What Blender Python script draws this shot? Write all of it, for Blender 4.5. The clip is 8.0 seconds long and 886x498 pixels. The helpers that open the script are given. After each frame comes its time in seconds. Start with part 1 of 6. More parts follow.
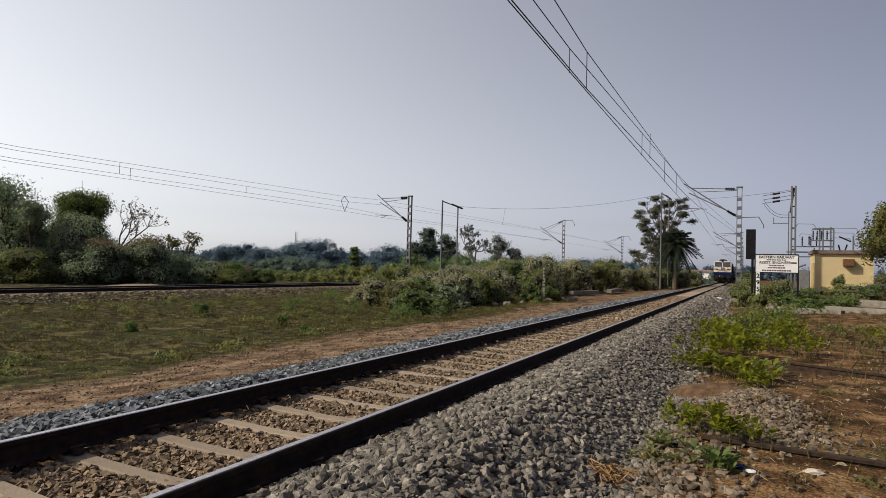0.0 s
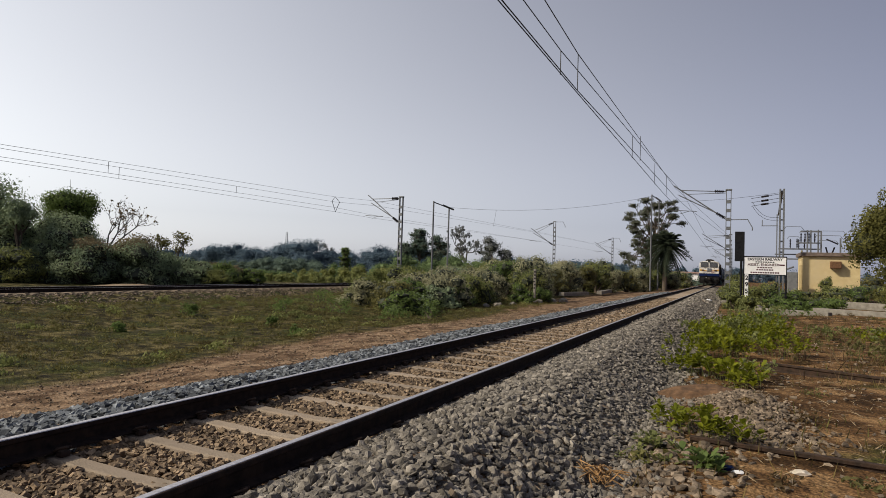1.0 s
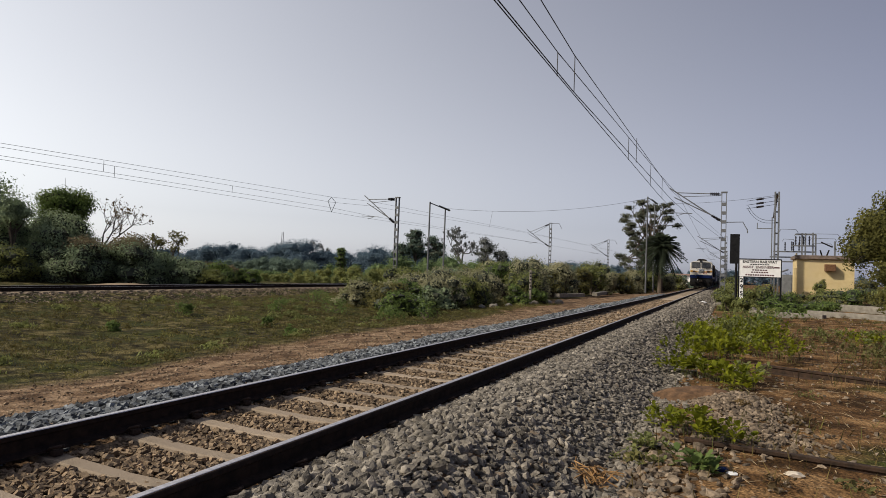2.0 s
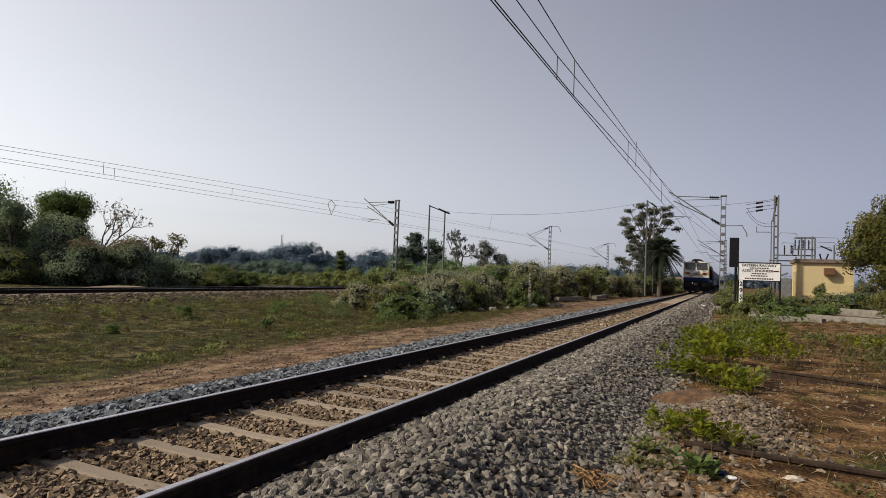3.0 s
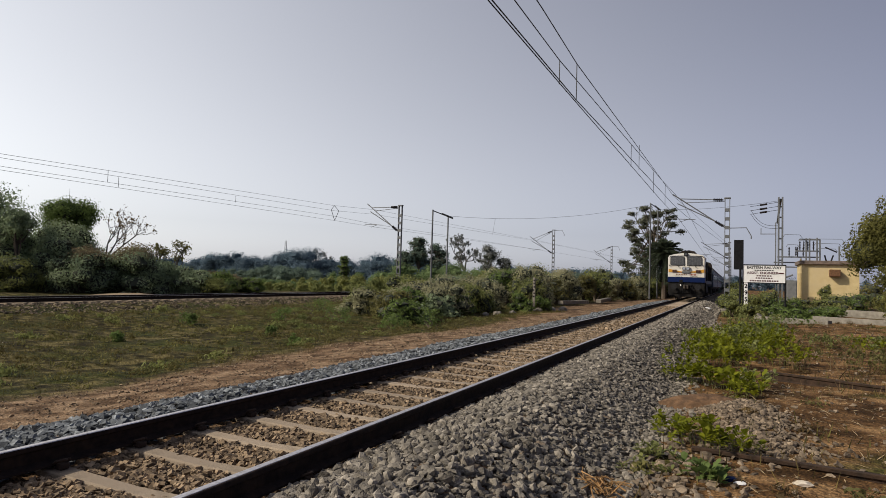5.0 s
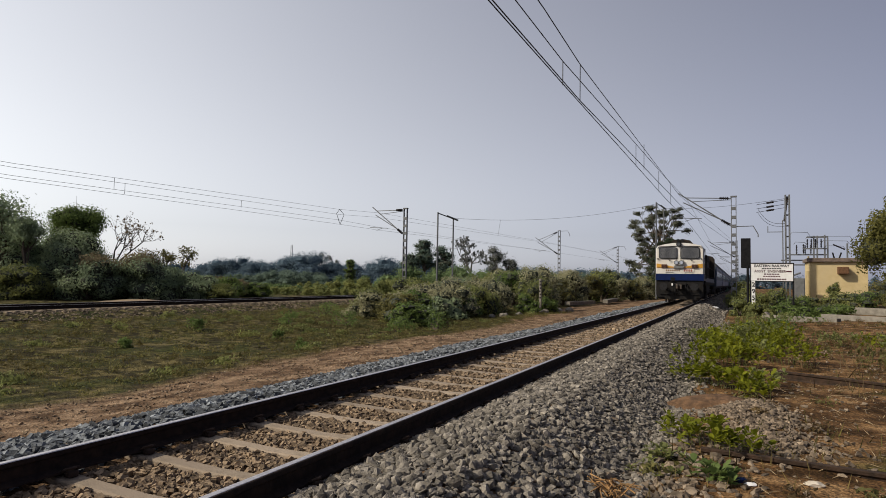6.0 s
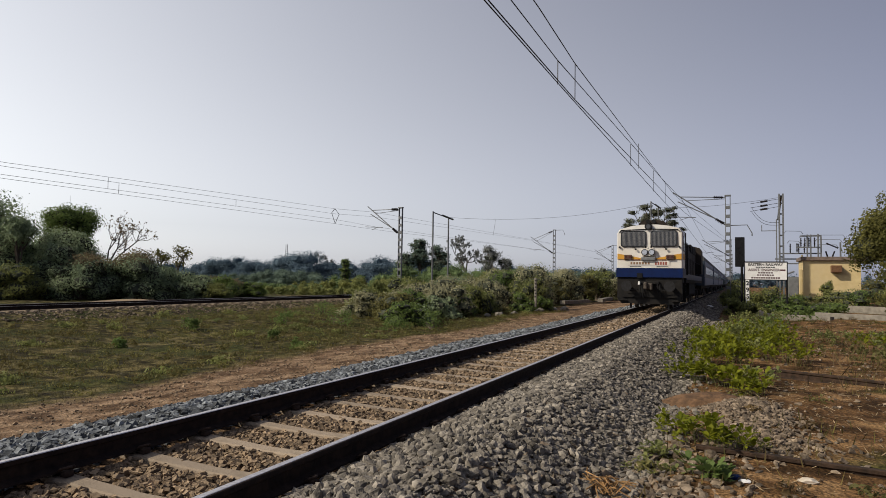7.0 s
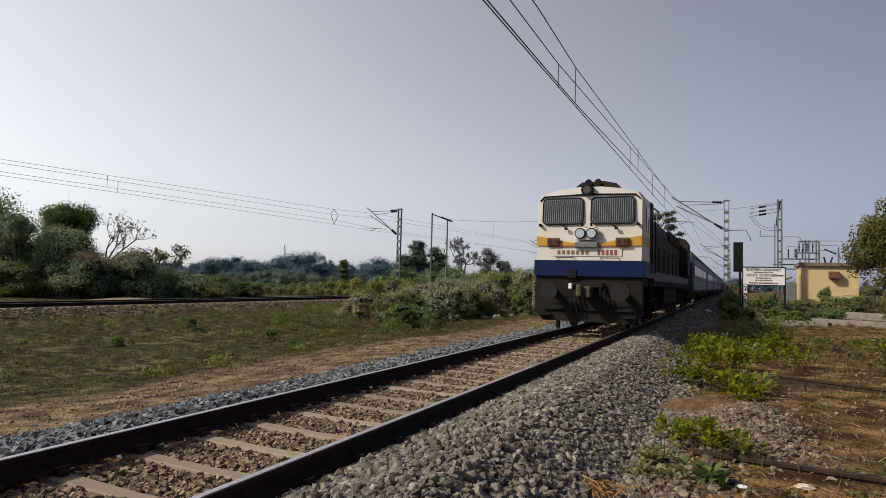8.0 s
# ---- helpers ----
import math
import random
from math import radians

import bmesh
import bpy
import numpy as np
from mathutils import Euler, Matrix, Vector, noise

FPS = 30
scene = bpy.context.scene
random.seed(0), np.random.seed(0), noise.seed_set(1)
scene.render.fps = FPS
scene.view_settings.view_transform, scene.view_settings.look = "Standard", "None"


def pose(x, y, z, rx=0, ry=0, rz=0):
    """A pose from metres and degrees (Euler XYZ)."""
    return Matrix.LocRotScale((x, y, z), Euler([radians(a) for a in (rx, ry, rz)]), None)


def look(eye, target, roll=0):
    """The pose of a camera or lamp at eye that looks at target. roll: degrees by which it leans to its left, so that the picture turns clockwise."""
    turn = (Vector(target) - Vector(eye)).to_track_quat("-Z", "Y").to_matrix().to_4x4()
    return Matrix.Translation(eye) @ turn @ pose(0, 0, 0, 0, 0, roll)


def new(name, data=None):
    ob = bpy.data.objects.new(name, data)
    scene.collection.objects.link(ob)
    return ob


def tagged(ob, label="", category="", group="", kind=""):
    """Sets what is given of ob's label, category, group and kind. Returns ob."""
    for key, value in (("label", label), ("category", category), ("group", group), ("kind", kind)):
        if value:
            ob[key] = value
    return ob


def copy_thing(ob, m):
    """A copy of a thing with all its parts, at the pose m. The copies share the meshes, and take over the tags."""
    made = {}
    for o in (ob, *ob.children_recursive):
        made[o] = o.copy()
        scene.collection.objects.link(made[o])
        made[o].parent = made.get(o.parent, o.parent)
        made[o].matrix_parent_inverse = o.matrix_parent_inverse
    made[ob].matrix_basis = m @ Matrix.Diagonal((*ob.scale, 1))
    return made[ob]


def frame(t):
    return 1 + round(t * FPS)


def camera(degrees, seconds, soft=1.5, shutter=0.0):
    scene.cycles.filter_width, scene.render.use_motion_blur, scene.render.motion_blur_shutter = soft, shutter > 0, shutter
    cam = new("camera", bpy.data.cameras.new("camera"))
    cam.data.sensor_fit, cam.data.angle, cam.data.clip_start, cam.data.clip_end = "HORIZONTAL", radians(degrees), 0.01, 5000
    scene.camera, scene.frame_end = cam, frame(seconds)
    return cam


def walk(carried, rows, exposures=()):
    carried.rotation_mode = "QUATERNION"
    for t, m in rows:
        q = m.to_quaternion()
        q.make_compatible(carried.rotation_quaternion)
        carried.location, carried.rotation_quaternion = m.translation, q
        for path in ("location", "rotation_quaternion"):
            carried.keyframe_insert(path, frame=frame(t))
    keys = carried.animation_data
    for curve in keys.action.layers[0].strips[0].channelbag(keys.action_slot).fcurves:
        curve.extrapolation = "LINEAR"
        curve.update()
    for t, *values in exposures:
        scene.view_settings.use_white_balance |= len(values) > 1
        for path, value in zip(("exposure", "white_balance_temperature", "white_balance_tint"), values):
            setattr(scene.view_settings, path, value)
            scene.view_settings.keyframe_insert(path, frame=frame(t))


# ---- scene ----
import itertools

cam = camera(71.6, 8.0, soft=0.65)
PATH = [
    (0, (3.737, 0.012, 1.281), (2.855, 1.805, 1.343), 1.6),
    (0.5, (3.74, 0.014, 1.281), (2.874, 1.815, 1.35), 1.7),
    (1, (3.739, 0.02, 1.282), (2.883, 1.826, 1.348), 1.8),
    (1.5, (3.739, 0.022, 1.277), (2.892, 1.833, 1.342), 2.0),
    (3, (3.742, 0.013, 1.282), (2.899, 1.824, 1.361), 2.2),
    (3.5, (3.736, 0.016, 1.28), (2.894, 1.828, 1.354), 2.2),
    (4, (3.737, 0.012, 1.28), (2.891, 1.822, 1.369), 2.3),
    (5.5, (3.722, 0.012, 1.31), (2.86, 1.814, 1.406), 1.3),
    (6, (3.725, 0.019, 1.311), (2.855, 1.817, 1.411), 1.0),
    (6.5, (3.723, 0.012, 1.309), (2.867, 1.816, 1.42), 0.9),
    (7, (3.724, 0.009, 1.305), (2.868, 1.814, 1.403), 0.9),
    (7.5, (3.72, 0.007, 1.308), (2.864, 1.811, 1.413), 1.8),
    (8, (3.72, 0.004, 1.31), (2.868, 1.811, 1.414), 1.5),
]
walk(cam, [(t, look(eye, target, roll)) for t, eye, target, roll in PATH])

# ---- world and sun ----
SUN_AZ, SUN_EL = radians(-131), radians(37)
world = bpy.data.worlds.new("hazy_sky")
scene.world = world
world.use_nodes = True
wn, wl = world.node_tree.nodes, world.node_tree.links
wn.clear()
sky = wn.new("ShaderNodeTexSky")
sky.sky_type, sky.sun_disc = "NISHITA", False
sky.sun_elevation, sky.sun_rotation = SUN_EL, SUN_AZ
sky.air_density, sky.dust_density, sky.ozone_density = 1.0, 0.9, 1.5
hsv = wn.new("ShaderNodeHueSaturation")
hsv.inputs["Saturation"].default_value = 0.17
hsv.inputs["Value"].default_value = 1.90
bg = wn.new("ShaderNodeBackground")
bg.inputs["Strength"].default_value = 0.130
wo = wn.new("ShaderNodeOutputWorld")
wl.new(sky.outputs[0], hsv.inputs["Color"])
veil = wn.new("ShaderNodeMix")
veil.data_type, veil.blend_type = "RGBA", "ADD"
veil.inputs["Factor"].default_value = 1.0
veil.inputs["B"].default_value = (0.20, 0.26, 0.84, 1)
depth = wn.new("ShaderNodeGamma")
depth.inputs["Gamma"].default_value = 0.85
wl.new(hsv.outputs[0], depth.inputs["Color"])
wl.new(depth.outputs[0], veil.inputs["A"])
# the haze is brightest on the western side and thins out towards the east
side = wn.new("ShaderNodeTexGradient")
side.gradient_type = "RADIAL"
fold = wn.new("ShaderNodeMath")
fold.operation = "PINGPONG"
fold.inputs[1].default_value = 0.5
glow = wn.new("ShaderNodeValToRGB")
glow.color_ramp.interpolation = "EASE"
glow.color_ramp.elements[0].position, glow.color_ramp.elements[1].position = 0.02, 0.36
glow.color_ramp.elements[0].color, glow.color_ramp.elements[1].color = (1.0, 0.99, 0.93, 1), (0.228, 0.247, 0.328, 1)
west = wn.new("ShaderNodeMix")
west.data_type, west.blend_type = "RGBA", "MULTIPLY"
west.inputs["Factor"].default_value = 1.0
wl.new(side.outputs["Fac"], fold.inputs[0])
wl.new(fold.outputs[0], glow.inputs["Fac"])
wl.new(veil.outputs["Result"], west.inputs["A"])
wl.new(glow.outputs["Color"], west.inputs["B"])
wl.new(west.outputs["Result"], bg.inputs["Color"])
wl.new(bg.outputs[0], wo.inputs["Surface"])

sun = new("sun", bpy.data.lights.new("sun", "SUN"))
sun.data.energy, sun.data.angle, sun.data.color = 4.1, radians(2.5), (1.0, 0.90, 0.75)
sun_dir = Vector((math.sin(SUN_AZ) * math.cos(SUN_EL), math.cos(SUN_AZ) * math.cos(SUN_EL), math.sin(SUN_EL)))
sun.matrix_world = look(sun_dir * 50, (0, 0, 0))

# ---- materials ----
def mat(name, c1, c2=None, scale=8.0, rough=0.8, metal=0.0, bump=0.0, bump_scale=None, detail=6.0, vary=0.0, c3=None, spec=0.3, island=False, through_light=0.0):
    """A surface of two or three colours mixed by noise at two sizes, with fine relief."""
    m = bpy.data.materials.new(name)
    m.use_nodes = True
    n, l = m.node_tree.nodes, m.node_tree.links
    b = n["Principled BSDF"]
    b.inputs["Roughness"].default_value = rough
    b.inputs["Metallic"].default_value = metal
    b.inputs["Specular IOR Level"].default_value = spec
    c2 = c2 or tuple(v * 0.75 for v in c1)
    tc = n.new("ShaderNodeTexCoord")
    n1 = n.new("ShaderNodeTexNoise")
    n1.inputs["Scale"].default_value, n1.inputs["Detail"].default_value = scale, detail
    l.new(tc.outputs["Object"], n1.inputs["Vector"])
    r1 = n.new("ShaderNodeValToRGB")
    r1.color_ramp.elements[0].position, r1.color_ramp.elements[1].position = 0.35, 0.68
    r1.color_ramp.elements[0].color, r1.color_ramp.elements[1].color = (*c2, 1), (*c1, 1)
    l.new(n1.outputs["Fac"], r1.inputs["Fac"])
    out = r1.outputs["Color"]
    if c3:
        n2 = n.new("ShaderNodeTexNoise")
        n2.inputs["Scale"].default_value, n2.inputs["Detail"].default_value = scale * 0.13, 4.0
        l.new(tc.outputs["Object"], n2.inputs["Vector"])
        r2 = n.new("ShaderNodeValToRGB")
        r2.color_ramp.elements[0].position, r2.color_ramp.elements[1].position = 0.45, 0.62
        mx = n.new("ShaderNodeMix")
        mx.data_type = "RGBA"
        l.new(n2.outputs["Fac"], r2.inputs["Fac"])
        l.new(r2.outputs["Color"], mx.inputs["Factor"])
        l.new(out, mx.inputs["A"])
        mx.inputs["B"].default_value = (*c3, 1)
        out = mx.outputs["Result"]
    if vary:
        if island:
            src = n.new("ShaderNodeNewGeometry").outputs["Random Per Island"]
        else:
            src = n.new("ShaderNodeObjectInfo").outputs["Random"]
        mr = n.new("ShaderNodeMapRange")
        mr.inputs["To Min"].default_value, mr.inputs["To Max"].default_value = 1 - vary, 1 + vary
        l.new(src, mr.inputs["Value"])
        h = n.new("ShaderNodeHueSaturation")
        l.new(mr.outputs["Result"], h.inputs["Value"])
        l.new(out, h.inputs["Color"])
        out = h.outputs["Color"]
    l.new(out, b.inputs["Base Color"])
    if bump:
        n3 = n.new("ShaderNodeTexNoise")
        n3.inputs["Scale"].default_value, n3.inputs["Detail"].default_value = bump_scale or scale * 3, 8.0
        l.new(tc.outputs["Object"], n3.inputs["Vector"])
        bp = n.new("ShaderNodeBump")
        bp.inputs["Strength"].default_value, bp.inputs["Distance"].default_value = bump, 0.02
        l.new(n3.outputs["Fac"], bp.inputs["Height"])
        l.new(bp.outputs["Normal"], b.inputs["Normal"])
    if through_light:
        tr = n.new("ShaderNodeBsdfTranslucent")
        ms = n.new("ShaderNodeMixShader")
        ms.inputs[0].default_value = through_light
        l.new(out, tr.inputs["Color"])
        l.new(b.outputs[0], ms.inputs[1])
        l.new(tr.outputs[0], ms.inputs[2])
        l.new(ms.outputs[0], n["Material Output"].inputs["Surface"])
    return m


M = {}
M["rail_side"] = mat("rusty_rail_steel", (0.036, 0.024, 0.018), (0.016, 0.012, 0.011), 14, 0.85, 0.0, 0.3, spec=0.1)
M["old_rust"] = mat("brown_crusted_rust", (0.052, 0.029, 0.017), (0.021, 0.013, 0.008), 10, 0.9, 0, 0.5)
M["rail_top"] = mat("polished_rail_steel", (0.751, 0.686, 0.653), (0.491, 0.442, 0.409), 30, 0.34, 1.0)
M["concrete_sleeper"] = mat("dusty_sleeper_concrete", (0.317, 0.255, 0.182), (0.195, 0.153, 0.109), 9, 0.9, 0, 0.35, 60, vary=0.15, c3=(0.28, 0.22, 0.16))
M["clip"] = mat("rusty_clip", (0.05, 0.032, 0.024), None, 30, 0.8, 0.3)
M["ballast"] = mat("grey_ballast", (0.245, 0.216, 0.176), (0.098, 0.086, 0.070), 9, 0.9, 0, 0.5, 70, vary=0.5, island=True)
M["ballast_single"] = mat("grey_ballast_stone", (0.245, 0.216, 0.176), (0.098, 0.086, 0.070), 9, 0.9, 0, 0.5, 70, vary=0.5)
M["ballast_dusty"] = mat("dusty_brown_ballast", (0.284, 0.205, 0.128), (0.115, 0.081, 0.051), 12, 0.9, 0, 0.3, 60, vary=0.5, island=True)
M["ballast_verge"] = mat("earthy_spilled_stone", (0.235, 0.180, 0.125), (0.095, 0.071, 0.048), 12, 0.9, 0, 0.4, 60, vary=0.5, island=True)
M["ballast_blue"] = mat("bluish_ballast", (0.180, 0.192, 0.200), (0.058, 0.064, 0.070), 12, 0.85, 0, 0.4, 60, vary=0.75, island=True)
M["galv"] = mat("galvanised_steel", (0.17, 0.175, 0.18), (0.11, 0.113, 0.116), 12, 0.6, 0.3, 0.1)
M["wire"] = mat("dark_copper_wire", (0.05, 0.05, 0.052), None, 20, 0.6, 0.5)
M["insulator"] = mat("brown_insulator", (0.018, 0.014, 0.013), None, 20, 0.3)
M["black"] = mat("sooty_black_paint", (0.010, 0.010, 0.011), (0.016, 0.016, 0.017), 8, 0.75, spec=0.06)
M["sign_white"] = mat("enamel_white", (0.78, 0.77, 0.75), (0.70, 0.69, 0.66), 5, 0.5)
M["sign_red"] = mat("dull_red_lettering", (0.075, 0.016, 0.022), None, 20, 0.6)
M["hut_yellow"] = mat("yellow_limewash", (0.58, 0.46, 0.24), (0.50, 0.385, 0.19), 2.5, 0.9, 0, 0.15, 30, c3=(0.50, 0.40, 0.23))
M["hut_slab"] = mat("weathered_roof_slab", (0.20, 0.15, 0.12), (0.11, 0.085, 0.07), 5, 0.9, 0, 0.3)
M["rust"] = mat("rusty_box", (0.17, 0.085, 0.04), (0.10, 0.05, 0.025), 8, 0.85)
M["dusty_red"] = mat("sun_bleached_red_roof", (0.36, 0.24, 0.21), (0.28, 0.18, 0.155), 2, 0.9)
M["concrete"] = mat("weathered_concrete", (0.25, 0.225, 0.185), (0.15, 0.135, 0.11), 4, 0.9, 0, 0.3, 40)
M["bark"] = mat("grey_bark", (0.13, 0.10, 0.075), (0.07, 0.055, 0.04), 9, 0.9, 0, 0.5)
# dark fill for crown cores: shade between the leaves put into colour
M["shade_core"] = mat("dark_crown_shade", (0.056, 0.062, 0.040), (0.036, 0.041, 0.028), 3, 0.95, 0, 0.5)
M["bark_pale"] = mat("pale_dead_bark", (0.090, 0.082, 0.074), (0.055, 0.050, 0.046), 9, 0.9, 0, 0.4)


def leaf(name, c, d, vary=0.4):
    return mat(name, c, d, 0.6, 0.7, 0, vary=vary * 0.55, island=True, through_light=0.42, spec=0.12)


# deep green of the left wood, lifted and blued by painted-in haze
M["leaf_deep_haze"] = leaf("haze_lifted_green_leaf", (0.300, 0.355, 0.200), (0.205, 0.262, 0.155))
M["leaf_olive"] = leaf("olive_leaf", (0.255, 0.262, 0.085), (0.145, 0.165, 0.060))
M["leaf_bright"] = leaf("bright_weed_leaf", (0.245, 0.250, 0.016), (0.11, 0.13, 0.012))
M["leaf_grey"] = leaf("grey_green_leaf", (0.385, 0.360, 0.215), (0.245, 0.240, 0.140), 0.25)
M["leaf_brown"] = leaf("dry_brown_leaf", (0.17, 0.115, 0.05), (0.10, 0.07, 0.035))
M["leaf_dry"] = leaf("dry_yellowed_leaf", (0.165, 0.135, 0.050), (0.095, 0.082, 0.032))
M["leaf_creeper"] = leaf("brown_creeper_leaf", (0.270, 0.220, 0.130), (0.165, 0.140, 0.085))
M["straw"] = mat("pale_straw", (0.42, 0.32, 0.18), (0.28, 0.20, 0.11), 6, 0.85, vary=0.4, island=True)
M["dry_orange"] = mat("dead_orange_stalk", (0.36, 0.21, 0.085), (0.20, 0.11, 0.045), 20, 0.85, vary=0.4)
M["litter"] = mat("pale_scraps", (0.48, 0.43, 0.36), (0.32, 0.27, 0.20), 8, 0.8, vary=0.3, island=True)
M["mound_soil"] = mat("red_brown_mound_soil", (0.165, 0.092, 0.046), (0.070, 0.040, 0.021), 9, 0.95, 0, 0.9, 26)
M["leaf_green"] = leaf("fresh_green_leaf", (0.170, 0.225, 0.062), (0.100, 0.145, 0.045))
M["leaf_canopy"] = leaf("dark_olive_canopy_leaf", (0.150, 0.142, 0.040), (0.080, 0.080, 0.026))
# distant leaves greyed and paled: the air's haze is put into the colour
M["leaf_haze"] = leaf("haze_tinted_leaf", (0.231, 0.237, 0.219), (0.169, 0.181, 0.175), 0.2)
M["leaf_dull"] = leaf("dull_olive_leaf", (0.190, 0.172, 0.060), (0.110, 0.104, 0.040))
M["leaf_layer"] = leaf("dark_layered_leaf", (0.163, 0.166, 0.111), (0.094, 0.101, 0.072))
M["leaf_palm"] = leaf("dark_palm_leaf", (0.070, 0.086, 0.052), (0.042, 0.055, 0.036))
M["sand"] = mat("pale_dry_sand", (0.30, 0.225, 0.14), (0.20, 0.145, 0.085), 1.5, 0.95, 0, 0.4, 12)
# green lightened with distance, haze painted into the leaf
M["leaf_midgreen_haze"] = leaf("haze_tinted_mid_green_leaf", (0.192, 0.255, 0.104), (0.126, 0.180, 0.081), 0.25)
M["dry_stem"] = mat("dry_brown_stem", (0.15, 0.10, 0.05), (0.08, 0.055, 0.028), 3, 0.9, vary=0.4, island=True)
M["cabinet_grey"] = mat("grey_cabinet_paint", (0.17, 0.175, 0.17), (0.12, 0.12, 0.12), 3, 0.6)
# further leaves turn bluer and paler, with haze mixed into their base colour
M["leaf_mid_haze"] = leaf("haze_tinted_mid_leaf", (0.152, 0.199, 0.146), (0.115, 0.161, 0.129), 0.2)
M["leaf_far_haze"] = leaf("haze_tinted_far_leaf", (0.118, 0.168, 0.205), (0.102, 0.150, 0.188), 0.03)
M["grass_dry"] = mat("dry_grass", (0.165, 0.120, 0.040), (0.083, 0.064, 0.020), 0.8, 0.9, vary=0.45, island=True, through_light=0.25)
M["grass_green"] = mat("green_grass", (0.112, 0.098, 0.024), (0.060, 0.056, 0.016), 0.8, 0.9, vary=0.45, island=True, through_light=0.25)

# loco and coach paints
M["loco_white"] = mat("cream_white_loco_paint", (0.62, 0.60, 0.56), (0.55, 0.53, 0.485), 2.5, 0.4, 0, c3=(0.56, 0.51, 0.43))
M["loco_ochre"] = mat("ochre_loco_band", (0.52, 0.27, 0.035), (0.46, 0.23, 0.03), 4, 0.45)
M["loco_blue"] = mat("dark_blue_loco_paint", (0.004, 0.014, 0.068), (0.004, 0.011, 0.050), 3, 0.5, spec=0.12)
M["loco_dark"] = mat("grimy_underframe", (0.008, 0.008, 0.009), (0.016, 0.014, 0.012), 5, 0.8, 0, 0.2, spec=0.15)
M["loco_side"] = mat("grimy_brown_loco_side", (0.034, 0.025, 0.018), (0.015, 0.012, 0.010), 2.2, 0.7, 0, 0.1, c3=(0.030, 0.026, 0.024), spec=0.15)
M["glass"] = mat("dark_cab_glass", (0.05, 0.052, 0.055), None, 4, 0.12, spec=0.6)
M["grille_bar"] = mat("window_guard_bar", (0.24, 0.235, 0.23), None, 10, 0.6, 0.4)
M["lamp_glass"] = mat("lamp_lens", (0.62, 0.63, 0.64), None, 20, 0.15, 0.8)
M["amber"] = mat("amber_lens", (0.06, 0.018, 0.012), None, 10, 0.3)
M["coach_blue"] = mat("coach_dark_blue", (0.022, 0.045, 0.12), (0.017, 0.034, 0.09), 1.5, 0.45)
M["coach_pale"] = mat("coach_pale_blue", (0.042, 0.058, 0.082), (0.030, 0.044, 0.064), 1.5, 0.5, spec=0.2)
M["coach_roof"] = mat("dusty_coach_roof", (0.095, 0.095, 0.095), (0.06, 0.06, 0.06), 2, 0.8)
M["buffer"] = mat("greasy_buffer_steel", (0.022, 0.022, 0.024), (0.014, 0.013, 0.013), 10, 0.7, 0.0, spec=0.15)
M["coupler_steel"] = mat("worn_coupler_steel", (0.085, 0.068, 0.052), (0.040, 0.032, 0.026), 9, 0.7, 0.2, 0.2)
M["marker_brown"] = mat("marker_box_brown", (0.10, 0.055, 0.035), (0.06, 0.035, 0.025), 8, 0.7)
M["wheel"] = mat("wheel_steel", (0.10, 0.085, 0.075), (0.05, 0.045, 0.04), 8, 0.6, 0.5)
M["red_letter"] = mat("red_number_paint", (0.30, 0.075, 0.05), None, 20, 0.5)
M["gold_letter"] = mat("brown_number_paint", (0.22, 0.12, 0.06), None, 20, 0.5)


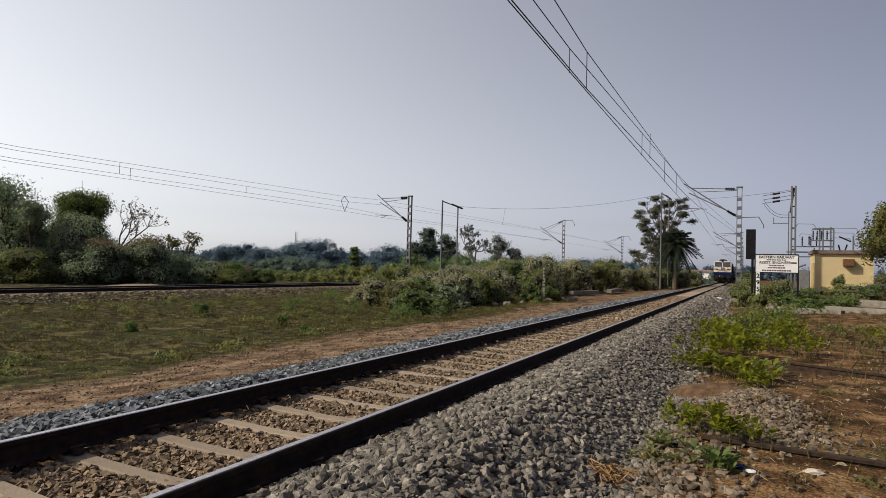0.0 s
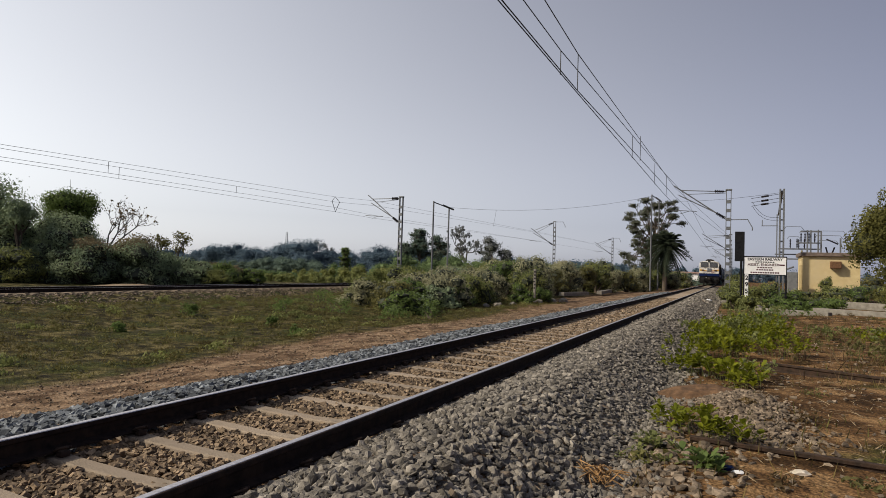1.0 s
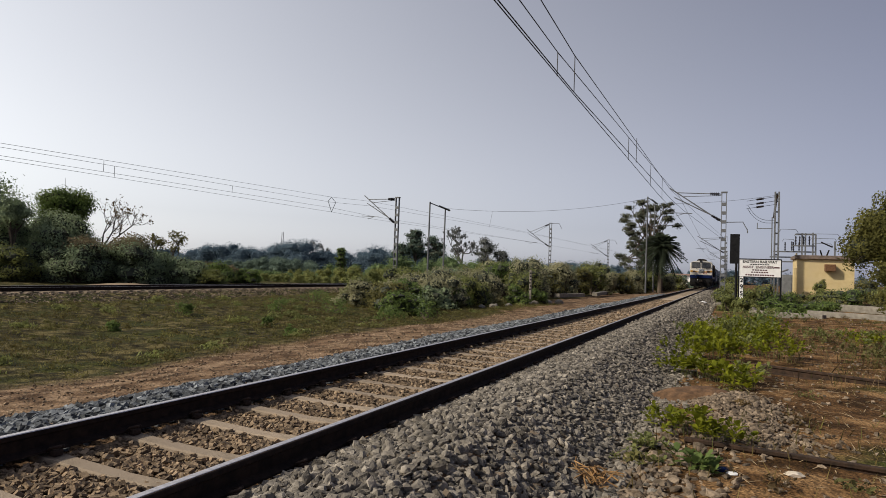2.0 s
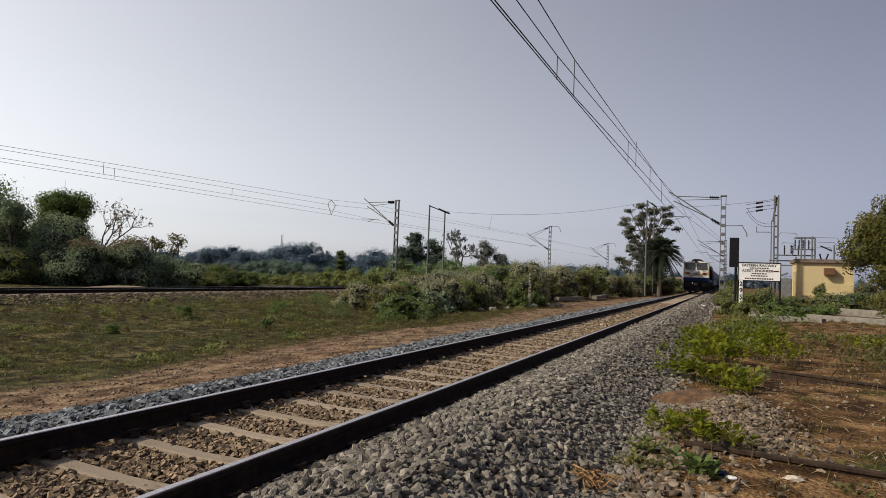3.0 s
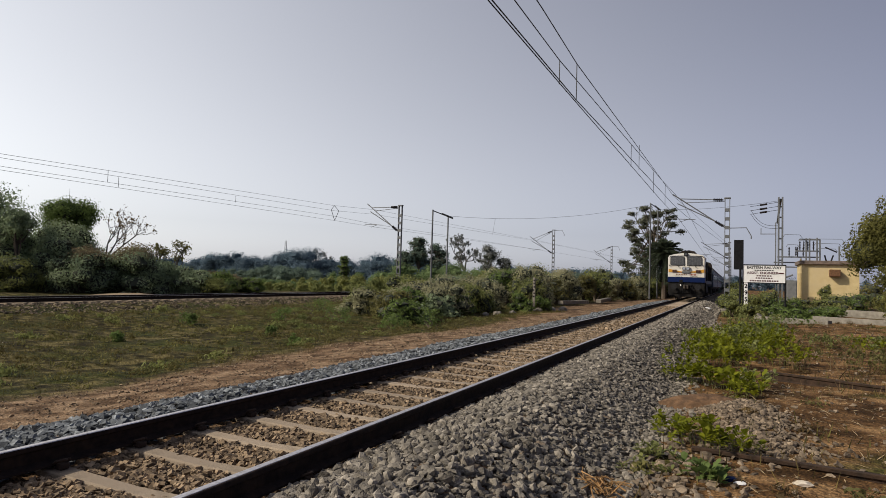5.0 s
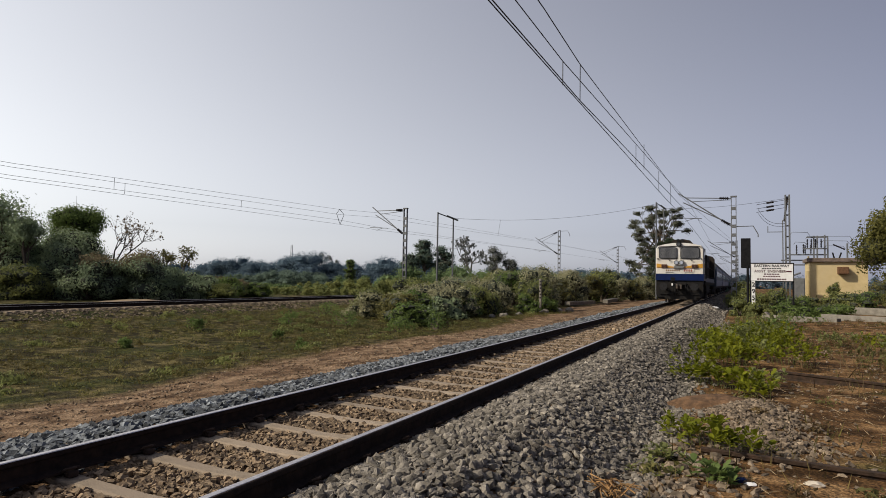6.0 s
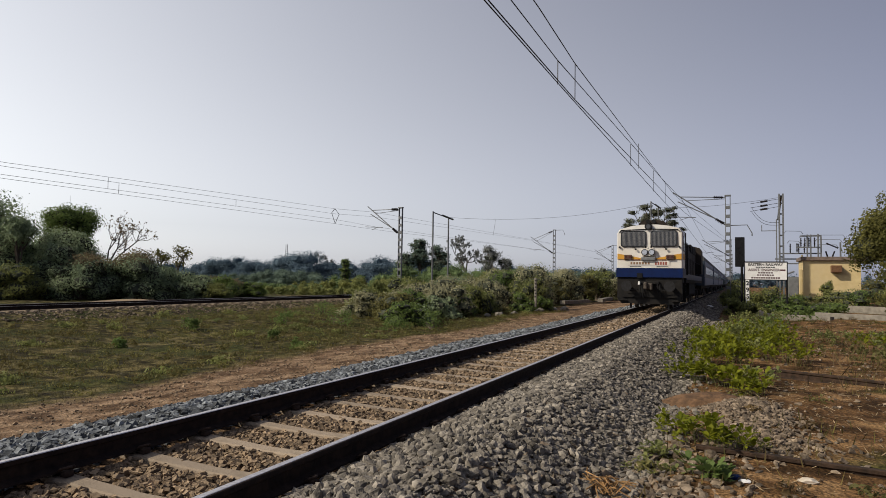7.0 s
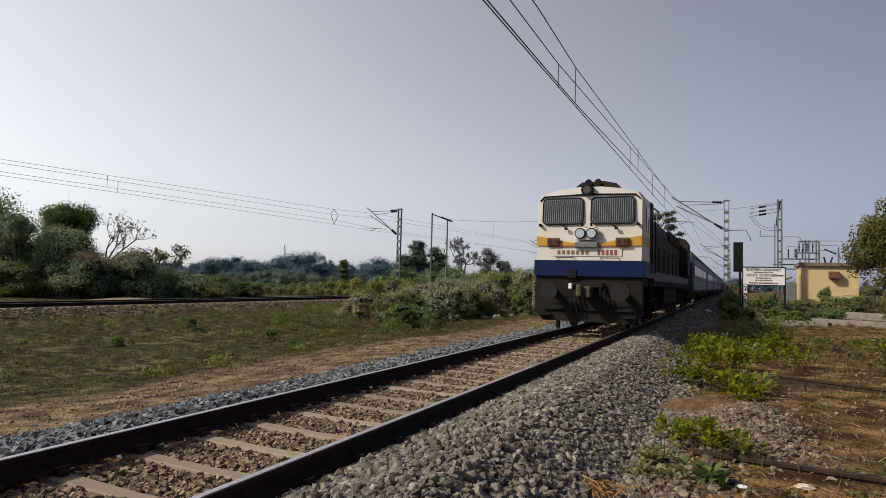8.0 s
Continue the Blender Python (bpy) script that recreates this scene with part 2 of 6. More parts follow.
def ground_material():
    """Soil, dry grass and ballast dirt, laid out by where the strips run."""
    m = bpy.data.materials.new("soil_and_dry_grass")
    m.use_nodes = True
    n, l = m.node_tree.nodes, m.node_tree.links
    b = n["Principled BSDF"]
    b.inputs["Roughness"].default_value, b.inputs["Specular IOR Level"].default_value = 0.95, 0.1
    tc = n.new("ShaderNodeTexCoord")
    sep = n.new("ShaderNodeSeparateXYZ")
    l.new(tc.outputs["Object"], sep.inputs[0])

    def noise_tex(scale, detail=8.0):
        t = n.new("ShaderNodeTexNoise")
        t.inputs["Scale"].default_value, t.inputs["Detail"].default_value = scale, detail
        l.new(tc.outputs["Object"], t.inputs["Vector"])
        return t.outputs["Fac"]

    def ramp(src, stops):
        r = n.new("ShaderNodeValToRGB")
        el = r.color_ramp.elements
        while len(el) < len(stops):
            el.new(0.5)
        for e, (p, c) in zip(el, stops):
            e.position, e.color = p, (*c, 1)
        l.new(src, r.inputs["Fac"])
        return r.outputs["Color"]

    def blend(f, a, c):
        x = n.new("ShaderNodeMix")
        x.data_type = "RGBA"
        l.new(f, x.inputs["Factor"])
        l.new(a, x.inputs["A"])
        l.new(c, x.inputs["B"])
        return x.outputs["Result"]

    along = n.new("ShaderNodeMapRange")
    for key, val in (("From Min", 30), ("From Max", 44), ("To Min", 0.0), ("To Max", 3.0)):
        along.inputs[key].default_value = val
    l.new(sep.outputs["Y"], along.inputs["Value"])
    wide_x = n.new("ShaderNodeMath")
    l.new(sep.outputs["X"], wide_x.inputs[0])
    l.new(along.outputs["Result"], wide_x.inputs[1])

    def strip(x0, x1, wob=1.6, across=None):
        """0 below x0, 1 above x1, with an uneven edge."""
        w = n.new("ShaderNodeMath")
        w.operation = "MULTIPLY_ADD"
        l.new(noise_tex(0.55, 5), w.inputs[0])
        w.inputs[1].default_value = wob
        l.new(across or sep.outputs["X"], w.inputs[2])
        r = n.new("ShaderNodeMapRange")
        r.inputs["From Min"].default_value, r.inputs["From Max"].default_value = x0 + wob / 2, x1 + wob / 2
        l.new(w.outputs[0], r.inputs["Value"])
        return r.outputs["Result"]

    soil = ramp(noise_tex(2.2), [(0.36, (0.062, 0.036, 0.019)), (0.5, (0.150, 0.094, 0.054)), (0.64, (0.25, 0.170, 0.104))])
    grass = ramp(noise_tex(2.8), [(0.38, (0.015, 0.012, 0.005)), (0.5, (0.048, 0.041, 0.014)), (0.62, (0.140, 0.113, 0.046))])
    green = ramp(noise_tex(5.0), [(0.36, (0.016, 0.019, 0.005)), (0.66, (0.060, 0.063, 0.014))])
    patches = ramp(noise_tex(0.8, 6), [(0.46, (0, 0, 0)), (0.60, (1, 1, 1))])
    grass = blend(patches, grass, green)
    right = ramp(noise_tex(1.7), [(0.36, (0.040, 0.021, 0.008)), (0.5, (0.118, 0.063, 0.026)), (0.64, (0.240, 0.142, 0.064))])
    right = blend(ramp(noise_tex(0.6, 6), [(0.56, (0, 0, 0)), (0.70, (1, 1, 1))]), right, green)
    col = blend(strip(-7.3, -6.5, 1.6, wide_x.outputs[0]), grass, soil)
    col = blend(strip(2.0, 2.6, 0.4), col, right)
    grit = n.new("ShaderNodeMix")
    grit.data_type, grit.blend_type = "RGBA", "MULTIPLY"
    grit.inputs["Factor"].default_value = 1.0
    l.new(col, grit.inputs["A"])
    l.new(ramp(noise_tex(38, 6), [(0.34, (0.42, 0.42, 0.42)), (0.5, (0.95, 0.95, 0.95)), (0.66, (1.6, 1.6, 1.6))]), grit.inputs["B"])
    l.new(grit.outputs["Result"], b.inputs["Base Color"])
    bp = n.new("ShaderNodeBump")
    bp.inputs["Strength"].default_value, bp.inputs["Distance"].default_value = 0.9, 0.08
    l.new(noise_tex(11, 12), bp.inputs["Height"])
    l.new(bp.outputs["Normal"], b.inputs["Normal"])
    return m


M["ground"] = ground_material()

# ---- building helpers ----
rng = np.random.default_rng(11)


class Shape:
    """Collects vertices and faces of one mesh."""

    def __init__(self):
        self.v, self.f = [], []

    def add(self, verts, faces):
        o = len(self.v)
        self.v += [tuple(p) for p in verts]
        self.f += [tuple(i + o for i in q) for q in faces]
        return self

    def box(self, c, s, bevel=0.0, turn=None):
        """A box round c of size s, its edges cut back by bevel."""
        bm = bmesh.new()
        bmesh.ops.create_cube(bm, size=1)
        bmesh.ops.scale(bm, vec=s, verts=bm.verts)
        if bevel:
            bmesh.ops.bevel(bm, geom=list(bm.edges), offset=bevel, segments=2, affect="EDGES", profile=0.5)
        m = Matrix.Translation(c) @ (turn or Matrix.Identity(4))
        bm.verts.index_update()
        self.add([m @ v.co for v in bm.verts], [[v.index for v in f.verts] for f in bm.faces])
        bm.free()
        return self

    def tube(self, p, q, r0, r1=None, n=8, cap=True):
        p, q = Vector(p), Vector(q)
        r1 = r0 if r1 is None else r1
        ax = (q - p).normalized()
        a = ax.orthogonal().normalized()
        b = ax.cross(a)
        vs = [c + (a * math.cos(2 * math.pi * i / n) + b * math.sin(2 * math.pi * i / n)) * r for c, r in ((p, r0), (q, r1)) for i in range(n)]
        fs = [(i, (i + 1) % n, n + (i + 1) % n, n + i) for i in range(n)]
        if cap:
            fs += [tuple(range(n - 1, -1, -1)), tuple(range(n, 2 * n))]
        return self.add(vs, fs)

    def path(self, pts, r, n=5):
        """One continuous round bar through the points."""
        pts = [Vector(p) for p in pts]
        dirs = [(q - p).normalized() for p, q in zip(pts, pts[1:])]
        ways = [dirs[0]] + [(u + w).normalized() if (u + w).length > 0.01 else w for u, w in zip(dirs, dirs[1:])] + [dirs[-1]]
        a = ways[0].orthogonal().normalized()
        vs = []
        for p, w in zip(pts, ways):
            a = (a - w * a.dot(w)).normalized()
            b = w.cross(a)
            vs += [p + (a * math.cos(2 * math.pi * i / n) + b * math.sin(2 * math.pi * i / n)) * r for i in range(n)]
        fs = [(k * n + i, k * n + (i + 1) % n, (k + 1) * n + (i + 1) % n, (k + 1) * n + i) for k in range(len(pts) - 1) for i in range(n)]
        fs += [tuple(range(n - 1, -1, -1)), tuple(range((len(pts) - 1) * n, len(pts) * n))]
        return self.add(vs, fs)

    def prism(self, outline, axis, lo, hi):
        """An outline of (a, b) pairs drawn out along axis x, y or z."""
        k = len(outline)
        put = {"x": lambda a, b, t: (t, a, b), "y": lambda a, b, t: (a, t, b), "z": lambda a, b, t: (a, b, t)}[axis]
        vs = [put(a, b, t) for t in (lo, hi) for a, b in outline]
        fs = [(i, (i + 1) % k, k + (i + 1) % k, k + i) for i in range(k)] + [tuple(range(k - 1, -1, -1)), tuple(range(k, 2 * k))]
        return self.add(vs, fs)

    def mesh(self, name, material, smooth=False):
        me = bpy.data.meshes.new(name)
        me.from_pydata(self.v, [], self.f)
        bm = bmesh.new()
        bm.from_mesh(me)
        bmesh.ops.recalc_face_normals(bm, faces=bm.faces)
        bm.to_mesh(me)
        bm.free()
        me.materials.append(material)
        if smooth:
            me.polygons.foreach_set("use_smooth", [True] * len(me.polygons))
        return me


def raw_mesh(name, verts, faces, material):
    """A mesh straight from number arrays, for large scattered stuff."""
    me = bpy.data.meshes.new(name)
    k = faces.shape[1]
    me.vertices.add(len(verts))
    me.vertices.foreach_set("co", np.asarray(verts, dtype=np.float32).ravel())
    me.loops.add(faces.size)
    me.loops.foreach_set("vertex_index", faces.astype(np.int32).ravel())
    me.polygons.add(len(faces))
    me.polygons.foreach_set("loop_start", np.arange(0, faces.size, k, dtype=np.int32))
    me.polygons.foreach_set("use_smooth", np.zeros(len(faces), dtype=bool))
    me.update(calc_edges=True)
    me.materials.append(material)
    return me


def part(name, shape, material, parent=None, label="", smooth=False, at=None):
    me = shape.mesh(name, material, smooth) if isinstance(shape, Shape) else shape
    ob = new(name, me)
    if parent is not None:
        ob.parent = parent
    if at is not None:
        ob.matrix_basis = at
    if label:
        tagged(ob, label)
    return ob


def thing(name, m, label, category, group="", kind=""):
    ob = new(name)
    ob.empty_display_size = 0.2
    ob.matrix_basis = m
    return tagged(ob, label, category, group, kind)


def letters(name, text, size, material, parent, m, label="", align="CENTER"):
    cu = bpy.data.curves.new(name, "FONT")
    cu.body, cu.size, cu.align_x, cu.align_y, cu.extrude = text, size, align, "CENTER", 0.004
    cu.offset = size * 0.022
    tmp = bpy.data.objects.new(name, cu)
    me = bpy.data.meshes.new_from_object(tmp)
    bpy.data.objects.remove(tmp)
    me.materials.clear()
    me.materials.append(material)
    return part(name, me, material, parent, label, at=m)


# ---- the ground ----
KNOT_X = [-3000, -400, -60, -30, -27.6, -26.4, -22.2, -20.9, -14, -9, -6, -3.4, -2.0, -1.6, -1.0, -0.93, 0.93, 1.0, 1.3, 1.6, 1.9, 2.3, 2.75, 3.6, 6, 12, 40, 400, 3000]
KNOT_Z = [-2, -1.2, -0.6, -0.7, -0.62, -0.36, -0.36, -0.62, -0.85, -0.95, -0.8, -0.56, -0.24, -0.19, -0.19, -0.26, -0.26, -0.19, -0.12, -0.07, -0.09, -0.29, -0.54, -0.47, -0.5, -0.4, -0.4, -0.5, -2]


def lump(x, y):
    """Gentle unevenness, none under the tracks."""
    x, y = np.asarray(x, float), np.asarray(y, float)
    free = np.clip((np.abs(x) - 2.6) / 1.5, 0, 1) * np.clip((np.abs(x + 24.3) - 3.2) / 1.5, 0, 1)
    w = np.sin(x * 1.7 + 0.6 * np.sin(y * 0.9)) * np.sin(y * 1.3 + 0.8 * np.sin(x * 0.7)) * 0.035
    w += np.sin(x * 0.43 + 1.0) * np.sin(y * 0.31 + 0.5 * np.sin(x * 0.2)) * 0.07
    w += np.sin(x * 2.9 + 1.3 * np.sin(y * 2.2)) * np.sin(y * 3.1 + 1.1 * np.sin(x * 1.9)) * 0.03 * np.clip((-6 - x) / 2, 0, 1)
    w += 0.17 * np.exp(-(((x - 3.75) / 0.62) ** 2 + ((y - 9.2) / 1.25) ** 2))
    w += np.sin(x * 4.9 + y * 2.1) * np.sin(y * 5.3 - x * 1.7) * 0.012
    return w * free


def ground_z(x, y):
    return np.interp(x, KNOT_X, KNOT_Z) + lump(x, y)


def gz(x, y):
    return float(ground_z(x, y))


def spread(stops):
    out = []
    for a, b, step in stops:
        out += list(np.arange(a, b, step))
    return np.array(out + [stops[-1][1]])


gx = spread([(-3000, -400, 260), (-400, -60, 20), (-60, -28, 2), (-28, -20, 0.3), (-20, -8, 0.35), (-8, 8, 0.16), (8, 30, 1), (30, 400, 20), (400, 3000, 260)])
gy = spread([(-400, -20, 20), (-20, 0, 1), (0, 24, 0.2), (24, 60, 0.6), (60, 140, 2), (140, 600, 15), (600, 4400, 200)])
GX, GY = np.meshgrid(gx, gy)
gv = np.stack([GX, GY, ground_z(GX, GY)], -1).reshape(-1, 3)
ii = (np.arange(len(gy) - 1)[:, None] * len(gx) + np.arange(len(gx) - 1)[None, :]).ravel()
gf = np.stack([ii, ii + 1, ii + 1 + len(gx), ii + len(gx)], 1)
ground_me = raw_mesh("ground", gv, gf, M["ground"])
ground_me.polygons.foreach_set("use_smooth", [True] * len(ground_me.polygons))
tagged(new("ground", ground_me), "bare brown soil and dry grass ground beside the railway", "ground", kind="structure")

# ---- railway tracks ----
PITCH = 0.66


def rail_outline(s):
    """Half of a flat-bottomed rail's section: head, web and foot (x, z below the running surface)."""
    half = [(0.030, -0.003), (0.036, -0.010), (0.036, -0.040), (0.012, -0.056), (0.010, -0.135), (0.072, -0.158), (0.075, -0.172)]
    return [(s + a, b) for a, b in half] + [(s - a, b) for a, b in reversed(half)]


def sleeper_mesh():
    """A concrete sleeper: a tapered block whose top dips towards the middle."""
    vs, fs = [], []
    for y0, zt, w in ((-1.375, -0.20, 0.08), (-1.0, -0.19, 0.08), (-0.5, -0.205, 0.075), (0, -0.215, 0.07), (0.5, -0.205, 0.075), (1.0, -0.19, 0.08), (1.375, -0.20, 0.08)):
        vs += [(y0, -w - 0.035, -0.40), (y0, -w, zt - 0.012), (y0, -w + 0.012, zt), (y0, w - 0.012, zt), (y0, w, zt - 0.012), (y0, w + 0.035, -0.40)]
    for k in range(6):
        for j in range(5):
            a = k * 6 + j
            fs.append((a, a + 1, a + 7, a + 6))
    fs += [tuple(range(6)), tuple(range(41, 35, -1))]
    return Shape().add(vs, fs)


def clip_mesh():
    """A bent spring clip over a rail foot, with its cast shoulder."""
    s = Shape().box((0.045, 0, -0.172), (0.07, 0.075, 0.05), 0.012)
    pts = [(0.02, -0.055, -0.150), (0.06, -0.055, -0.125), (0.085, -0.02, -0.120), (0.06, 0.02, -0.128), (0.0, 0.03, -0.148), (0.045, 0.06, -0.135)]
    return s.path(pts, 0.012, 5)


def rail_track(x0, z0, y_a, y_b, near_a, near_b, label):
    tr = thing("railway_track", pose(x0, 0, z0), label, "railway track", kind="structure")
    for s in (-0.87, 0.87):
        c0 = s - 0.010 * (1 if s > 0 else -1)
        rail = part("rail", Shape().prism(rail_outline(s), "y", y_a, y_b), M["rail_side"], tr, "rusty steel rail")
        part("running_surface", Shape().prism([(c0 - 0.027, -0.006), (c0 + 0.027, -0.006), (c0 + 0.024, 0.0), (c0 - 0.024, 0.0)], "y", y_a, y_b), M["rail_top"], rail, "polished bright rail head")
    sm, cm = sleeper_mesh().mesh("sleeper", M["concrete_sleeper"]), clip_mesh().mesh("clip", M["clip"], True)
    far = Shape()
    k = math.ceil((y_a - 3.02) / PITCH)
    while 3.02 + k * PITCH < y_b:
        y = 3.02 + k * PITCH
        k += 1
        if near_a <= y <= near_b:
            sl = part("sleeper", sm, M["concrete_sleeper"], tr, at=pose(0, y, rng.uniform(-0.008, 0.004), 0, 0, rng.uniform(-0.6, 0.6)))
            if y < 16 and x0 > -5:
                for s in (-0.87, 0.87):
                    for d in (-1, 1):
                        part("clip", cm, M["clip"], sl, at=pose(s + d * 0.062, 0, 0, 0, 0, 0 if d > 0 else 180))
        elif y < 150:
            far.box((0, y, -0.295), (2.75, 0.21, 0.21))
    if far.v:
        tagged(part("distant_sleepers", far, M["concrete_sleeper"], tr), kind="stuff")
    return tr


main_track = rail_track(0, 0, -40, 420, -2, 60, "main railway track of rusty rails on dusty concrete sleepers")
left_track = rail_track(-24.3, -0.1, -60, 420, 1000, 1001, "second railway track on a low ballasted bank")

# ---- ballast stones ----
CHIP_V = np.array([(x, y, z) for x in (-1, 1) for y in (-0.85, 0.85) for z in (-0.6, 0.6)])
CHIP_F = np.array([(0, 1, 3, 2), (4, 6, 7, 5), (0, 4, 5, 1), (2, 3, 7, 6), (0, 2, 6, 4), (1, 5, 7, 3)])


def random_turns(n):
    q = rng.normal(size=(n, 4))
    q /= np.linalg.norm(q, axis=1)[:, None]
    w, x, y, z = q.T
    return np.stack([1 - 2 * (y * y + z * z), 2 * (x * y - w * z), 2 * (x * z + w * y), 2 * (x * y + w * z), 1 - 2 * (x * x + z * z), 2 * (y * z - w * x), 2 * (x * z - w * y), 2 * (y * z + w * x), 1 - 2 * (x * x + y * y)], 1).reshape(n, 3, 3)


def icosahedron():
    g = (1 + 5 ** 0.5) / 2
    v = np.array([(-1, g, 0), (1, g, 0), (-1, -g, 0), (1, -g, 0), (0, -1, g), (0, 1, g), (0, -1, -g), (0, 1, -g), (g, 0, -1), (g, 0, 1), (-g, 0, -1), (-g, 0, 1)]) / 1.9
    near = np.linalg.norm(v[:, None] - v[None], axis=2) < 1.1
    f = [(a, b, c) for a, b, c in itertools.combinations(range(12), 3) if near[a, b] and near[b, c] and near[a, c]]
    return v, np.array([(a, b, c) if np.dot(np.cross(v[b] - v[a], v[c] - v[a]), v[a]) > 0 else (a, c, b) for a, b, c in f])


ICO_V, ICO_F = icosahedron()


def stones(name, xs, ys, zs, size, material, parent, label="", fine=False):
    """Angular broken stones, each squashed and turned at random."""
    n = len(xs)
    base, faces = (ICO_V, ICO_F) if fine else (CHIP_V, CHIP_F)
    k = len(base)
    if fine:
        v = np.repeat(base[None], n, 0) * rng.uniform(0.55, 1.38, (n, k, 1)) * rng.uniform(0.45, 1.35, (n, 1, 3))
    else:
        v = np.repeat(base[None], n, 0) * rng.uniform(0.55, 1.15, (n, k, 3)) * rng.uniform(0.6, 1.15, (n, 1, 3))
    v = np.einsum("nij,nkj->nki", random_turns(n), v) * size[:, None, None]
    v[:, :, 2] *= 0.72
    v += np.stack([xs, ys, zs], 1)[:, None, :]
    f = (np.arange(n)[:, None, None] * k + faces[None]).reshape(-1, faces.shape[1])
    ob = new(name, raw_mesh(name, v.reshape(-1, 3), f, material))
    ob.parent = parent
    return tagged(ob, label, kind="stuff")


bed = thing("ballast", pose(0, 0, 0), "crushed grey stone ballast heaped along the track", "ballast", kind="structure")


def scatter(x0, x1, y0, y1, per_m2):
    n = int((x1 - x0) * (y1 - y0) * per_m2)
    return rng.uniform(x0, x1, n), rng.uniform(y0, y1, n)


def lay(name, x0, x1, bands, material, rise=0.0, sink=0.0, label=""):
    for y0, y1, per, size, *fine in bands:
        x, y = scatter(x0, x1, y0, y1, per)
        s = size * rng.uniform(0.6, 1.35, len(x))
        stones(name, x, y, ground_z(x, y) + rise + rng.uniform(-0.9, 0.7, len(x)) * size - sink, s, material, bed, label, bool(fine))


# between the rails, settled and dusty
for y0, y1, per, size in ((-14, 1.5, 260, 0.05), (1.5, 9, 1150, 0.031), (9, 20, 620, 0.037), (20, 45, 110, 0.06)):
    x, y = scatter(-0.80, 0.80, y0, y1, per)
    off = np.abs((y - 3.02 + PITCH / 2) % PITCH - PITCH / 2)
    keep = (off > 0.085) | (rng.uniform(0, 1, len(x)) < 0.04)
    x, y = x[keep], y[keep]
    stones("dusty_stones", x, y, -0.236 + rng.uniform(-0.7, 0.6, len(x)) * size, size * rng.uniform(0.5, 1.25, len(x)), M["ballast_dusty"], bed, "dust-brown stones between the sleepers")
lay("grey_stones", 0.95, 2.95, ((-14, 1.0, 260, 0.055), (1.0, 9.5, 1350, 0.036, 1), (9.5, 18, 820, 0.039), (18, 40, 230, 0.055), (40, 90, 45, 0.09)), M["ballast"], label="loose grey ballast shoulder")
lay("bluish_stones", -3.6, -0.95, ((-14, 2.0, 200, 0.06), (2.0, 10, 600, 0.046), (10, 25, 300, 0.052), (25, 60, 60, 0.08)), M["ballast_blue"], label="fresh bluish ballast shoulder")


def heap(name, cx, cy, sx, sy, n, size, material, label):
    x, y = rng.normal(cx, sx, n), rng.normal(cy, sy, n)
    stones(name, x, y, ground_z(x, y) + rng.uniform(-0.6, 0.6, n) * size, size * rng.uniform(0.5, 1.3, n), material, bed, label, True)


heap("spilled_stones", 3.15, 5.2, 0.42, 1.3, 1500, 0.042, M["ballast_verge"], "spilled stones in the weeds")
heap("heaped_stones", 3.85, 9.0, 0.32, 0.75, 1900, 0.036, M["ballast_verge"], "small heap of dusty gravel")
heap("heaped_stones", 4.1, 7.9, 0.35, 0.35, 500, 0.036, M["ballast_verge"], "small heap of dusty gravel")
heap("heaped_stones", 3.75, 9.6, 0.34, 0.30, 420, 0.030, M["ballast_verge"], "small heap of dusty gravel")
heap("heaped_stones", 3.45, 9.85, 0.40, 0.22, 260, 0.030, M["ballast_verge"], "small heap of dusty gravel")
for k in range(14):
    heap("toe_stones", rng.uniform(2.85, 3.1), 3 + k * 2.2, 0.16, 1.2, 170, 0.045, M["ballast"], "loose grey stones at the ballast toe")
lay("scattered_stones", -6.8, -3.4, ((2, 14, 60, 0.024), (14, 34, 24, 0.035)), M["ballast_dusty"], label="pebbles and clods on the bare soil strip")
lay("scattered_stones", 3.0, 10, ((4, 34, 8, 0.035),), M["ballast_verge"], label="pebbles scattered over the verge")
lay("far_bank_stones", -26.4, -20.7, ((8, 60, 40, 0.055),), M["ballast_verge"], label="grey ballast on the far bank")

# ---- the train ----
TRAIN_V = 13.65
LOCO_Y8 = 17.5


def wheelset(parent, y, r):
    s = Shape().tube((-0.95, 0, 0), (0.95, 0, 0), 0.08, n=10)
    for x in (-0.87, 0.87):
        d = 1 if x > 0 else -1
        s.tube((x - d * 0.085, 0, 0), (x - d * 0.055, 0, 0), r + 0.028, n=28)
        s.tube((x - d * 0.06, 0, 0), (x + d * 0.05, 0, 0), r, n=28)
        s.tube((x + d * 0.05, 0, 0), (x + d * 0.09, 0, 0), 0.14, n=12)
        for k in range(4):
            a = k * math.pi / 2
            s.box((x + d * 0.055, math.cos(a) * r * 0.6, math.sin(a) * r * 0.6), (0.02, 0.10, 0.10), 0.01)
    return part("wheelset", s, M["wheel"], parent, "worn steel wheels on an axle", at=pose(0, y, r))


